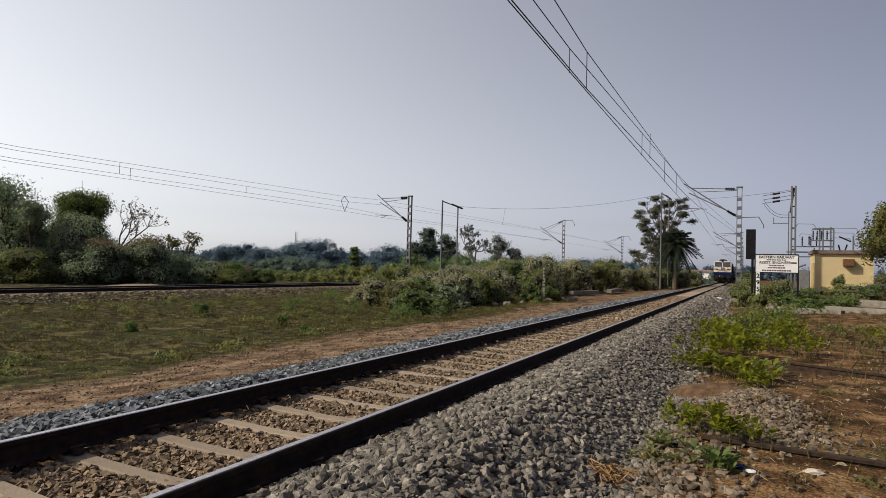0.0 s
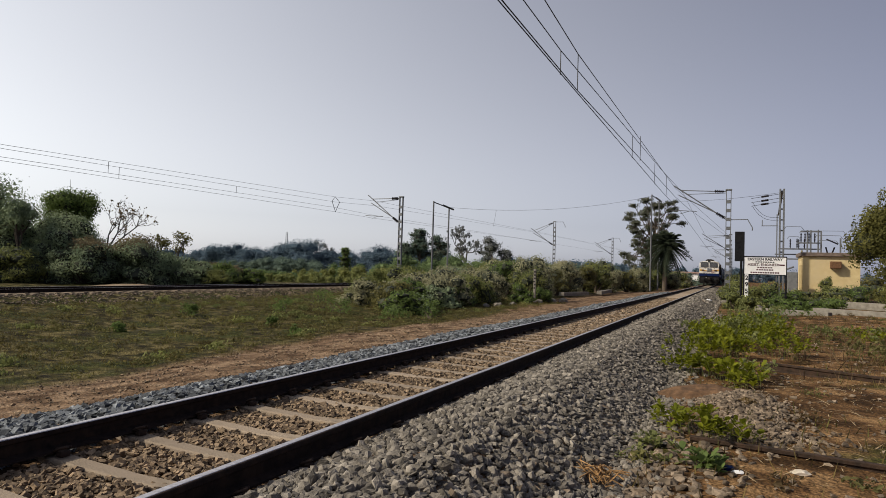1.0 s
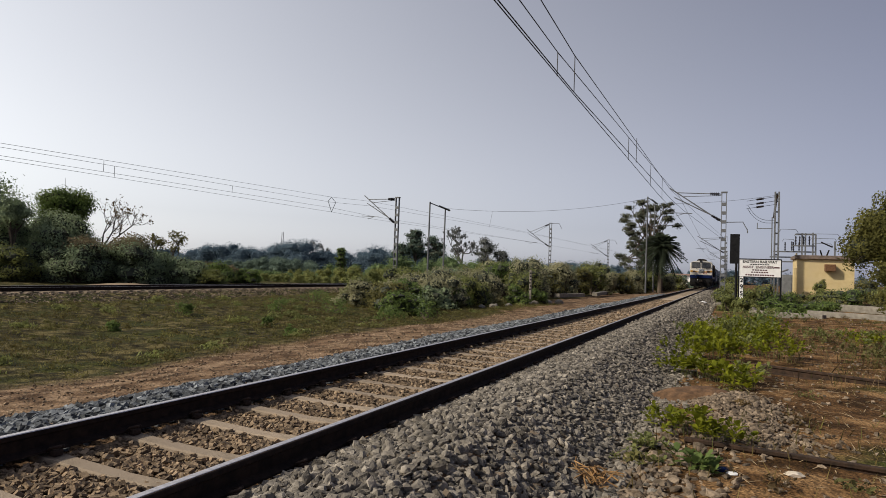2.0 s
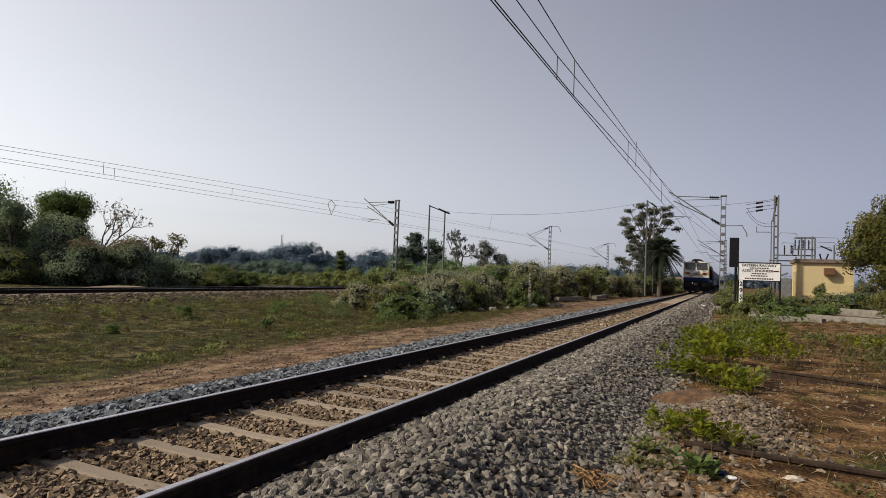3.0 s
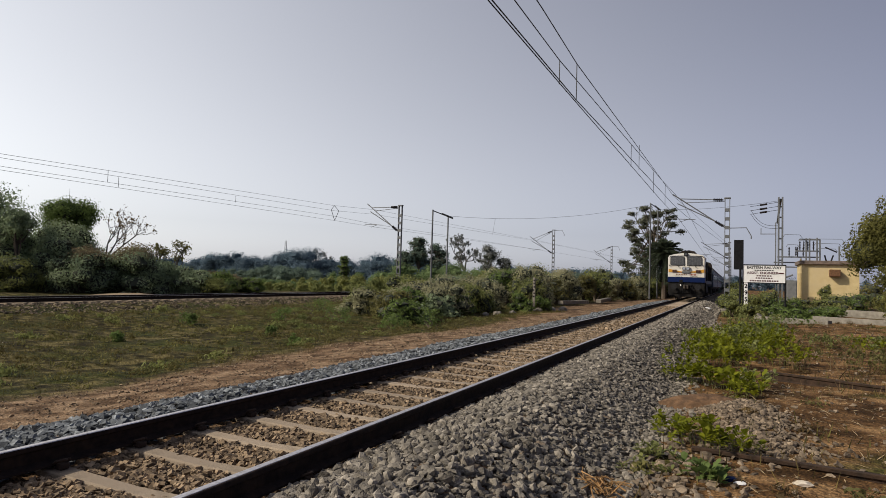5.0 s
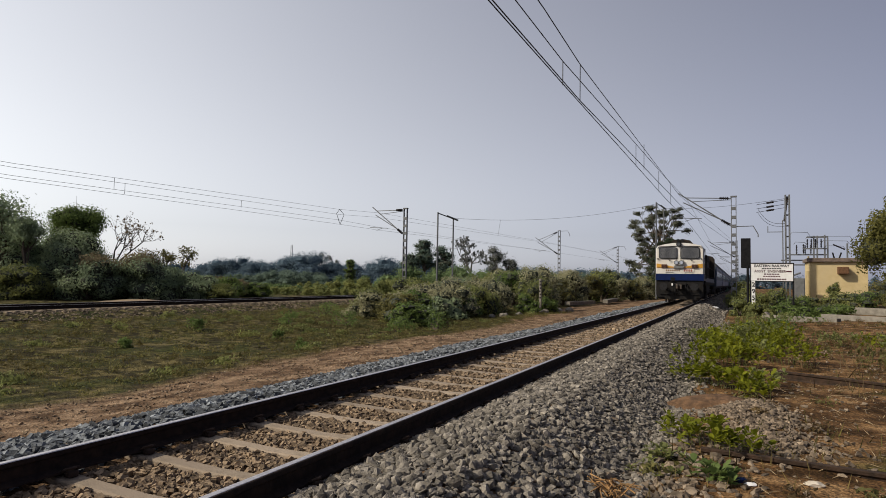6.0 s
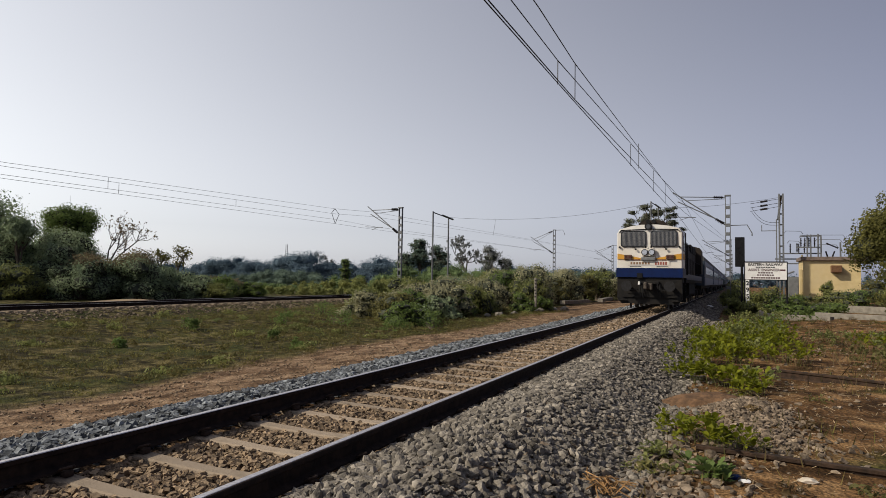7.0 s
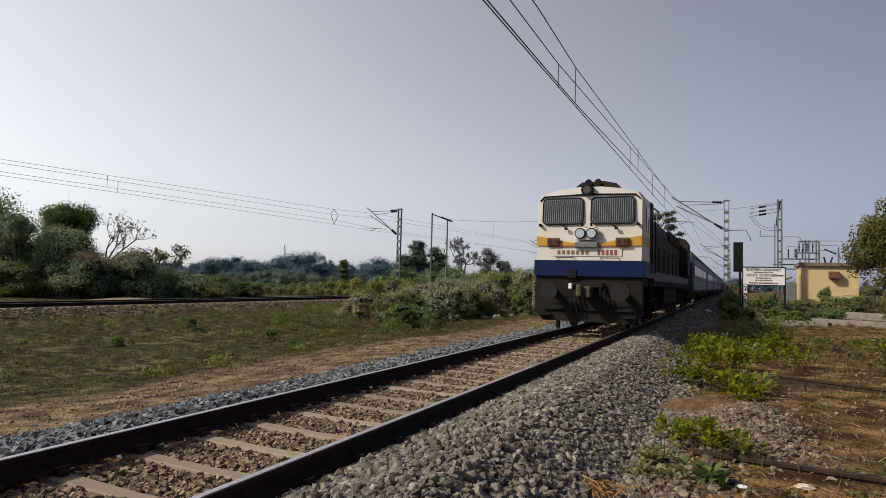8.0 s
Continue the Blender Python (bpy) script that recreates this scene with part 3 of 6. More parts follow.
def bogie(parent, yc, axles, r, material):
    """Side frames with axle boxes and springs."""
    span = axles[-1] - axles[0]
    for sx in (-1, 1):
        s = Shape().box((sx * 1.12, yc, r + 0.22), (0.12, span + 1.1, 0.24), 0.03)
        for a in axles:
            s.box((sx * 1.14, yc + a, r + 0.02), (0.2, 0.34, 0.34), 0.04)
            for e in (-0.28, 0.28):
                s.tube((sx * 1.16, yc + a + e, r - 0.02), (sx * 1.16, yc + a + e, r + 0.28), 0.075, n=10)
        s.tube((sx * 1.2, yc - span * 0.45, r + 0.35), (sx * 1.2, yc - span * 0.1, r + 0.62), 0.05, n=8)
        part("bogie_frame", s, material, parent, "grimy steel bogie side frame")
    return [wheelset(parent, yc + a, r) for a in axles]


def build_loco():
    lo = thing("locomotive", pose(0, LOCO_Y8, 0), "white, ochre and dark blue diesel locomotive with barred cab windows", "locomotive")

    def cab(y0, y1, d):
        """Cab shell from its face at y0 to y1; d points from the face inwards."""
        out = [(-1.50, 1.98), (1.50, 1.98), (1.50, 3.72), (1.38, 3.92), (0.9, 4.05), (0.35, 4.12), (-0.35, 4.12), (-0.9, 4.05), (-1.38, 3.92), (-1.50, 3.72)]
        inner = [(a * 1.02, b) for a, b in out]
        k = len(out)
        vs = [(a * 0.985, y0 + d * (0.02 + max(0, b - 2.9) * 0.10), b) for a, b in out] + [(a, y0 + d * 0.22, b) for a, b in inner] + [(a, y1, b) for a, b in inner]
        fs = [tuple(range(k))] + [(i + j * k, (i + 1) % k + j * k, (i + 1) % k + (j + 1) * k, i + (j + 1) * k) for j in (0, 1) for i in range(k)] + [tuple(range(3 * k - 1, 2 * k - 1, -1))]
        return Shape().add(vs, fs)

    body = part("cab", cab(0, 2.3, 1), M["loco_white"], lo, "cream white driving cab")
    # hood brown instead of cream: the shade that hides it is painted on
    rear = part("cab", cab(20.6, 18.4, -1), M["loco_side"], lo, "dark brown rear cab, shade put into its colour")

    # face plane leans back above the waist
    def fy(z):
        return 0.02 + max(0, z - 2.9) * 0.10

    blue = part("waist_band", Shape().prism([(-1.535, -0.03), (1.535, -0.03), (1.56, 0.25), (1.56, 2.32), (-1.56, 2.32), (-1.56, 0.25)], "z", 1.55, 2.0), M["loco_blue"], lo, "dark blue lower band")
    for sx in (-1, 1):
        o = [(sx * 1.48, 2.42), (sx * 1.48, 2.70), (sx * 1.0, 2.62), (sx * 0.55, 2.52), (sx * 0.25, 2.47), (sx * 0.25, 2.42)]
        part("ochre_band", Shape().prism(o, "y", -0.004, 0.03), M["loco_ochre"], body, "ochre stripe tapering to the middle")
        part("ochre_band", Shape().box((sx * 1.53, 1.25, 2.56), (0.02, 2.0, 0.28)), M["loco_ochre"], body)
    # windscreens
    for xa, xb in ((-1.32, -0.14), (0.08, 1.28)):
        xc, w = (xa + xb) / 2, xb - xa
        tilt = Matrix.Translation((xc, fy(3.42) - 0.006, 3.42)) @ pose(0, 0, 0, -5.7)
        pane = Shape()
        pts = []
        for cx, cz, a0 in ((w / 2 - 0.12, 0.26, 0), (-w / 2 + 0.12, 0.26, 90), (-w / 2 + 0.12, -0.26, 180), (w / 2 - 0.12, -0.26, 270)):
            pts += [(cx + 0.12 * math.cos(radians(a0 + k * 30)), cz + 0.12 * math.sin(radians(a0 + k * 30))) for k in range(4)]
        ws = part("windscreen", pane.prism(pts, "y", -0.012, 0.01), M["glass"], body, "dark barred windscreen", at=tilt)
        part("window_gasket", Shape().path([(a, -0.014, b) for a, b in pts + pts[:1]], 0.016, 6), M["black"], ws)
        for k in range(19):
            x = -w / 2 + 0.06 + k * (w - 0.12) / 18
            h = 0.34 if 0 < k < 18 else 0.28
            part("guard_bar", Shape().box((x, -0.035, 0), (0.013, 0.012, h * 2)), M["grille_bar"], ws)
        part("wiper", Shape().tube((0.12, -0.05, -0.50), (-0.05, -0.05, -0.36), 0.016, n=6).box((0.12, -0.05, -0.52), (0.09, 0.06, 0.07), 0.01), M["black"], ws)
    # roof edge strip and top lamp
    part("drip_rail", Shape().path([(-1.42, 0.09, 3.74), (-1.30, 0.085, 3.86), (0, 0.08, 3.90), (1.30, 0.085, 3.86), (1.42, 0.09, 3.74)], 0.022, 6), M["black"], body)
    top = part("top_headlight", Shape().tube((-0.03, -0.02, 4.02), (-0.03, 0.4, 4.02), 0.17, n=20), M["black"], body, "hooded roof headlight")
    part("lens", Shape().tube((-0.03, -0.03, 4.02), (-0.03, 0.0, 4.02), 0.11, n=16), M["glass"], top)
    # twin headlights and markers
    twin = part("headlight_cluster", Shape().box((-0.02, -0.05, 2.74), (0.62, 0.12, 0.34), 0.03), M["loco_white"], body)
    for x in (-0.18, 0.14):
        hl = part("headlight", Shape().tube((x, -0.16, 2.76), (x, -0.08, 2.76), 0.155, n=20), M["black"], twin, "round twin headlight")
        part("lens", Shape().tube((x, -0.172, 2.76), (x, -0.15, 2.76), 0.125, n=20), M["lamp_glass"], twin, "clear headlight lens")
    part("hood_plate", Shape().box((-0.02, -0.06, 2.44), (0.66, 0.1, 0.16), 0.02), M["galv"], body, "grimy horn plate under the headlights")
    for sx in (-1, 1):
        mk = part("marker_light", Shape().box((sx * 0.97, -0.045, 2.53), (0.36, 0.09, 0.22), 0.02), M["marker_brown"], body, "brown marker light box")
        for e in (-0.09, 0.09):
            part("lens", Shape().tube((sx * 0.97 + e, -0.10, 2.53), (sx * 0.97 + e, -0.06, 2.53), 0.06, n=12), M["amber"], mk)
    # number strip: bars for the writing
    part("number_strip", Shape().prism([(-1.0, 2.12), (0.95, 2.12), (0.95, 2.34), (-1.0, 2.34)], "y", 0.005, 0.018), M["loco_white"], body)
    for k in range(7):
        part("writing_bar", Shape().box((-0.82 + k * 0.135, 0.0, 2.23), (0.080, 0.012, 0.11)), M["gold_letter"], body)
    for k in range(5):
        part("writing_bar", Shape().box((0.32 + k * 0.115, 0.0, 2.23), (0.068, 0.012, 0.15)), M["red_letter"], body)
    for sx in (-0.62, 0.62):
        part("grab_rail", Shape().path([(sx - 0.26, 0.0, 2.06), (sx - 0.24, -0.06, 2.07), (sx + 0.24, -0.06, 2.07), (sx + 0.26, 0.0, 2.06)], 0.014, 6), M["black"], body)
    part("roof_strip", Shape().box((0, 0.0, 2.39), (2.3, 0.02, 0.022)), M["red_letter"], body, "thin brown line above the number")
    for sx in (-1, 1):
        part("lamp_bracket", Shape().tube((sx * 0.13 - 0.02, -0.02, 2.98), (sx * 0.13 - 0.02, -0.06, 3.06), 0.035, n=8), M["black"], body)
        part("tail_lamp", Shape().tube((sx * 1.38, -0.05, 3.02), (sx * 1.38, 0.05, 3.02), 0.045, n=10), M["black"], body)
        part("corner_step", Shape().box((sx * 1.22, 0.0, 0.42), (0.4, 0.16, 0.03), 0.005), M["loco_dark"], lo)
        part("uncoupling_lever", Shape().path([(sx * 0.3, -0.12, 1.02), (sx * 0.62, -0.14, 0.92), (sx * 1.2, -0.14, 0.98)], 0.016, 6), M["buffer"], lo)
    part("drawgear_pocket", Shape().box((0.02, 0.0, 1.30), (0.9, 0.10, 0.14), 0.02), M["loco_dark"], lo)
    part("rail_guard", Shape().box((-0.87, 0.25, 0.16), (0.10, 0.10, 0.26), 0.01), M["buffer"], lo)
    part("rail_guard", Shape().box((0.87, 0.25, 0.16), (0.10, 0.10, 0.26), 0.01), M["buffer"], lo)
    # horns and roof unit
    hb = part("roof_unit", Shape().prism([(-0.62, 4.08), (0.85, 4.08), (0.62, 4.34), (0.25, 4.42), (-0.40, 4.40), (-0.60, 4.25)], "y", 1.0, 2.3), M["loco_side"], lo, "grimy dark roof air unit")
    for x in (-0.12, 0.16):
        part("horn", Shape().tube((x, 0.60, 4.32), (x, 1.1, 4.30), 0.105, 0.05, 14), M["black"], hb)
    # nose below the waist
    pilot = part("pilot", Shape().prism([(-1.50, 1.56), (1.50, 1.56), (1.50, 0.50), (1.28, 0.26), (-1.28, 0.26), (-1.50, 0.50)], "y", 0.06, 0.34), M["loco_dark"], lo, "grimy black buffer beam and cowcatcher")
    part("ledge", Shape().box((0, 0.03, 0.60), (2.5, 0.10, 0.03)), M["loco_dark"], pilot)
    for sx in (-1, 1):
        bf = part("buffer", Shape().tube((sx * 0.98, -0.42, 1.12), (sx * 0.98, 0.1, 1.12), 0.11, n=14), M["loco_dark"], lo, "round side buffer")
        part("buffer_head", Shape().tube((sx * 0.98, -0.50, 1.12), (sx * 0.98, -0.44, 1.12), 0.25, n=26), M["buffer"], bf)
    cp = part("coupler", Shape().box((0.02, -0.22, 1.12), (0.34, 0.5, 0.30), 0.06).box((-0.10, -0.5, 1.14), (0.16, 0.24, 0.34), 0.05).box((0.16, -0.46, 1.1), (0.12, 0.18, 0.30), 0.04), M["coupler_steel"], lo, "knuckle coupler")
    for x, z in ((-0.42, 1.2), (-0.30, 1.18), (0.40, 1.25), (0.52, 1.2)):
        part("brake_hose", Shape().path([(x, 0.05, z), (x, -0.12, z - 0.02), (x + 0.03, -0.2, z - 0.35), (x + 0.06, -0.12, z - 0.62)], 0.028, 7), M["black"], lo)
    part("hose_tap", Shape().box((-0.44, -0.10, 1.26), (0.1, 0.12, 0.16), 0.02), M["sign_white"], lo)
    part("step_box", Shape().box((-0.42, -0.03, 1.62), (0.26, 0.06, 0.26), 0.01), M["black"], lo)
    # cab side door and window
    for sx in (-1, 1):
        part("cab_side_window", Shape().box((sx * 1.535, 0.85, 3.2), (0.03, 0.75, 0.72), 0.01), M["glass"], body)
        part("cab_door", Shape().box((sx * 1.54, 1.75, 2.9), (0.03, 0.62, 1.8), 0.01), M["loco_side"], body, "grimy brown cab door")
        part("hand_rail", Shape().tube((sx * 1.6, 1.35, 1.7), (sx * 1.6, 1.35, 3.3), 0.02, n=6), M["black"], lo)
        part("hand_rail", Shape().tube((sx * 1.6, 2.15, 1.7), (sx * 1.6, 2.15, 3.3), 0.02, n=6), M["black"], lo)
        st = Shape()
        for k in range(3):
            st.box((sx * 1.42, 1.75, 0.5 + k * 0.36), (0.26, 0.6, 0.035))
        st.box((sx * 1.42, 1.42, 0.95), (0.24, 0.03, 1.2)).box((sx * 1.42, 2.08, 0.95), (0.24, 0.03, 1.2))
        part("steps", st, M["loco_dark"], lo)
    # long hood with doors, walkway and rails
    hood = part("long_hood", Shape().prism([(-1.12, 1.6), (1.12, 1.6), (1.12, 3.55), (0.95, 3.85), (0.5, 3.95), (-0.5, 3.95), (-0.95, 3.85), (-1.12, 3.55)], "y", 2.3, 18.4), M["loco_side"], lo, "grimy brown engine hood")
    for sx in (-1, 1):
        for k in range(18):
            part("hood_door", Shape().box((sx * 1.13, 2.85 + k * 0.86, 2.55), (0.03, 0.76, 1.65), 0.01), M["loco_side"], hood)
        for k in range(3):
            part("radiator_grille", Shape().box((sx * 1.12, 12.5 + k * 1.9, 3.55), (0.16, 1.6, 0.5), 0.02), M["loco_dark"], hood)
        rail = Shape().path([(sx * 1.5, 2.4, 2.62), (sx * 1.5, 18.3, 2.62)], 0.02, 6)
        for k in range(10):
            rail.tube((sx * 1.5, 2.4 + k * 1.766, 1.6), (sx * 1.5, 2.4 + k * 1.766, 2.62), 0.018, n=6)
        part("hand_rail", rail, M["loco_dark"], lo)
        part("sill_band", Shape().box((sx * 1.53, 10.35, 1.62), (0.03, 16.0, 0.30)), M["loco_blue"], lo, "dark blue sill")
    part("exhaust_stack", Shape().box((0, 9.5, 4.0), (0.7, 1.4, 0.3), 0.04), M["loco_dark"], hood)
    for yy in (13.2, 15.2, 17.0):
        part("radiator_fan", Shape().tube((0, yy, 3.92), (0, yy, 4.08), 0.62, n=24), M["loco_dark"], hood)
    part("underframe", Shape().box((0, 10.35, 1.42), (3.0, 20.0, 0.26), 0.03), M["loco_dark"], lo)
    part("fuel_tank", Shape().prism([(-1.35, 1.3), (1.35, 1.3), (1.35, 0.65), (1.05, 0.35), (-1.05, 0.35), (-1.35, 0.65)], "y", 7.6, 13.0), M["loco_dark"], lo, "oily black fuel tank")
    sets = bogie(lo, 4.0, (-1.85, 0, 1.85), 0.546, M["loco_dark"]) + bogie(lo, 16.7, (-1.85, 0, 1.85), 0.546, M["loco_dark"])
    return lo, sets


def build_coach():
    co = thing("coach", pose(0, 60, 0), "pale and dark blue passenger coach with barred windows", "railway coach", "coaches of the train")
    half = [(1.62, 1.15), (1.62, 3.05), (1.52, 3.45), (1.15, 3.80), (0.6, 3.97), (0, 4.02)]
    side = Shape().prism([(-1.60, 1.12), (1.60, 1.12), (1.62, 3.08), (-1.62, 3.08)], "y", 0, 22.3)
    body = part("body", side, M["coach_pale"], co, "pale blue coach side")
    roof = part("roof", Shape().prism([(-1.62, 3.08), (1.62, 3.08), (1.52, 3.45), (1.15, 3.80), (0.6, 3.97), (-0.6, 3.97), (-1.15, 3.80), (-1.52, 3.45)], "y", 0, 22.3), M["coach_roof"], co, "dusty grey curved roof")
    for sx in (-1, 1):
        part("waist_band", Shape().box((sx * 1.618, 11.15, 1.45), (0.02, 22.2, 0.62)), M["coach_blue"], body, "dark blue lower band")
        part("top_band", Shape().box((sx * 1.622, 11.15, 2.92), (0.02, 22.2, 0.28)), M["coach_blue"], body, "dark blue upper band")
        for k in range(18):
            w = part("window", Shape().box((sx * 1.625, 2.4 + k * 1.03, 2.35), (0.03, 0.66, 0.60), 0.01), M["glass"], body)
        for y in (0.9, 21.4):
            part("door", Shape().box((sx * 1.63, y, 2.15), (0.03, 0.72, 1.9), 0.01), M["coach_blue"], body)
    part("vestibule", Shape().box((0, -0.2, 2.3), (1.2, 0.4, 2.1), 0.05), M["black"], co)
    for k in range(7):
        part("roof_vent", Shape().tube((0, 2.5 + k * 2.9, 3.99), (0, 2.5 + k * 2.9, 4.14), 0.16, n=12), M["coach_roof"], roof)
    part("underframe", Shape().box((0, 11.15, 1.0), (2.7, 21.8, 0.28), 0.03), M["loco_dark"], co)
    part("battery_box", Shape().box((0, 10.0, 0.68), (2.3, 3.2, 0.5), 0.04), M["loco_dark"], co)
    return co


loco, loco_wheels = build_loco()
coach = build_coach()
coach_wheels = bogie(coach, 3.6, (-1.45, 1.45), 0.457, M["loco_dark"]) + bogie(coach, 18.7, (-1.45, 1.45), 0.457, M["loco_dark"])
coaches = [coach] + [copy_thing(coach, pose(0, 60 + k * 23, 0)) for k in range(1, 9)]


def motions():
    steps = [k / 30 for k in range(0, 241)]
    whole = [0, 2, 4, 6, 8]
    walk(loco, [(t, pose(0, LOCO_Y8 + TRAIN_V * (8 - t), 0)) for t in whole])
    for k, c in enumerate(coaches):
        walk(c, [(t, pose(0, LOCO_Y8 + 21.6 + k * 23.0 + TRAIN_V * (8 - t), 0)) for t in whole])
    for w in loco_wheels:
        x, y, z = w.location
        walk(w, [(t, pose(x, y, z, math.degrees(TRAIN_V * t / 0.546), 0, 0)) for t in steps])
    for c in coaches:
        for w in [o for o in c.children if o.name.startswith("wheelset")]:
            x, y, z = w.location
            walk(w, [(t, pose(x, y, z, math.degrees(TRAIN_V * t / 0.457), 0, 0)) for t in steps])

# ---- overhead line ----
def lattice_mast(x, y, z0, top, reach, arm_z, back_arm=0.0, label="galvanised lattice mast with a cantilever arm over the track"):
    """Two channels joined by battens, with a cantilever reaching to the side (reach < 0: towards -x)."""
    m = thing("electric_mast", pose(x, y, z0), label, "railway mast", "overhead line masts")
    h = top - z0
    for e in (-0.15, 0.15):
        part("channel", Shape().box((e, 0, h / 2), (0.05, 0.20, h), 0.008), M["galv"], m)
    for k in range(int(h / 0.62)):
        for e in (-0.09, 0.09):
            part("batten", Shape().box((0, e, 0.3 + k * 0.62), (0.27, 0.014, 0.22)), M["galv"], m)
    part("cap", Shape().box((0, 0, h), (0.42, 0.26, 0.10), 0.02), M["galv"], m)
    part("footing", Shape().box((0, 0, 0.0), (0.7, 0.7, 0.5), 0.04), M["concrete"], m)
    d = 1 if reach > 0 else -1
    r, a = abs(reach), arm_z - z0
    # bracket tube rising outwards, stay tube near the top, both with insulators
    lowp, hip = Vector((d * 0.16, 0, a - 0.45)), Vector((d * 0.16, 0, h - 0.12))
    tip = Vector((d * (r + 0.55), 0, a + 1.98))
    st = lowp.lerp(tip, 0.74)
    sy = lowp.lerp(tip, 0.86)
    part("bracket_tube", Shape().tube(lowp, tip, 0.042, n=8), M["galv"], m)
    part("stay_tube", Shape().tube(hip, sy, 0.032, n=8), M["galv"], m)
    part("tie_rod", Shape().tube(hip + Vector((0, 0, -0.1)), st, 0.022, n=6), M["galv"], m)
    for base, to in ((lowp, tip), (hip, sy)):
        u = (to - base).normalized()
        s = Shape().tube(base + u * 0.15, base + u * 0.75, 0.06, n=10)
        for k in range(5):
            s.tube(base + u * (0.2 + k * 0.12), base + u * (0.24 + k * 0.12), 0.11, n=12)
        part("insulator", s, M["insulator"], m, "dark ribbed insulator")
    tip2, root2 = tip + Vector((-d * 0.32, 0, -0.68)), lowp + Vector((0, 0, 0.12))
    part("bracket_tube", Shape().tube(root2, tip2, 0.036, n=8), M["galv"], m)
    part("steady_arm", Shape().tube((d * (r - 1.0), 0, a + 0.12), (d * (r + 0.75), 0, a + 0.22), 0.026, n=7).tube((d * (r - 0.5), 0, a + 0.14), (d * (r + 0.1), 0, a - 0.05), 0.018, n=6), M["galv"], m)
    if back_arm:
        part("back_arm", Shape().path([(-d * 0.15, 0, back_arm - z0), (-d * 1.2, 0, back_arm - z0 + 0.02), (-d * 1.5, 0, back_arm - z0 - 0.55)], 0.03, 6).box((-d * 1.5, 0, back_arm - z0 - 0.65), (0.07, 0.07, 0.2), 0.01), M["galv"], m)
    return m


lattice_mast(3.36, 47.1, -0.5, 7.45, -3.05, 5.85, back_arm=5.35)
lattice_mast(-21.7, 45.2, -0.7, 7.28, -2.75, 5.52)
lattice_mast(-19.2, 85.0, -0.7, 8.5, -2.9, 5.6, back_arm=8.45)
lattice_mast(-17.6, 122.0, -0.7, 8.4, -2.9, 5.6, back_arm=8.35)
lattice_mast(3.3, 96.0, -0.5, 7.5, -3.2, 5.6)
lattice_mast(3.3, 143.0, -0.5, 7.5, -3.2, 5.6)


def wire(name, pts, r, label, sag=0.0):
    """A wire through the given points, with a little sag in each span."""
    out = []
    for p, q in zip(pts, pts[1:]):
        p, q = Vector(p), Vector(q)
        for k in range(1 if out else 0, 13):
            u = k / 12
            out.append(p.lerp(q, u) - Vector((0, 0, sag * 4 * u * (1 - u))))
    return tagged(part(name, Shape().path(out, r, 5), M["wire"]), label, "cable")


L1, L2 = "dark contact wire above the main track", "dark catenary wire above the main track"
wire("contact_wire", [(-0.2, -30, 6.2), (-0.2, 10.2, 6.2), (-0.23, 15.0, 6.25), (0.10, 36, 5.95), (0.21, 47.1, 6.0), (0.15, 96, 5.68), (0, 260, 5.6)], 0.013, L1)
wire("contact_wire", [(0.1, -30, 5.88), (0.1, 9.6, 5.9), (0.05, 15.5, 5.97), (0.45, 40, 6.15), (0.72, 47.1, 6.2), (3.2, 96, 6.9)], 0.013, L1)
wire("catenary_wire", [(-0.2, -30, 7.1), (-0.2, 11.6, 6.8), (-0.26, 15.0, 6.86), (0.10, 36, 7.12), (0.37, 47.1, 7.30), (0.15, 96, 7.0), (0, 260, 7.0)], 0.012, L2)
wire("catenary_wire", [(0.14, -30, 7.1), (0.14, 12, 6.9), (0.06, 15.5, 6.90), (-0.05, 36, 7.35), (-0.2, 47.1, 7.72), (3.2, 96, 7.2)], 0.012, L2)
for xx, yy, za, zb in ((-0.26, 15.0, 6.86, 6.25), (0.06, 15.5, 6.90, 5.97), (-0.1, 26, 7.0, 6.1), (0.15, 26.5, 7.1, 6.05), (0.0, 33, 7.08, 5.98), (0.1, 38, 7.15, 5.95)):
    tagged(part("dropper", Shape().tube((xx, yy, za), (xx, yy, zb), 0.012, n=5), M["wire"]), "thin vertical dropper between overhead wires", "cable")
L3 = "thin overhead wire above the second track"
for a, b, m, c in ((5.30, 5.50, 5.5, 5.8), (5.46, 5.83, 5.75, 5.8), (5.82, 6.26, 6.6, 7.0), (5.99, 6.66, 7.0, 7.1)):
    wire("overhead_wire", [(-24.4, -45, a + 0.9), (-24.4, 15.5, a), (-24.4, 39.5, b), (-24.4, 45.2, m), (-22.1, 85, c), (-20.4, 122, c), (-18, 260, c)], 0.009, L3)
for yy, za, zb in ((20.3, 6.1, 5.55), (20.9, 5.92, 5.37), (29.0, 6.05, 5.62)):
    tagged(part("dropper", Shape().tube((-24.4, yy, za), (-24.4, yy, zb), 0.012, n=5), M["wire"]), "thin vertical dropper between overhead wires", "cable")
tagged(part("jumper_loop", Shape().path([(-24.4, 39.5, 6.66), (-24.4, 39.1, 6.3), (-24.4, 39.4, 5.8), (-24.4, 39.6, 5.5), (-24.4, 39.8, 5.85), (-24.4, 40.1, 6.3), (-24.4, 39.5, 6.66)], 0.022, 5), M["wire"]), "bent wire jumper linking the overhead wires", "cable")


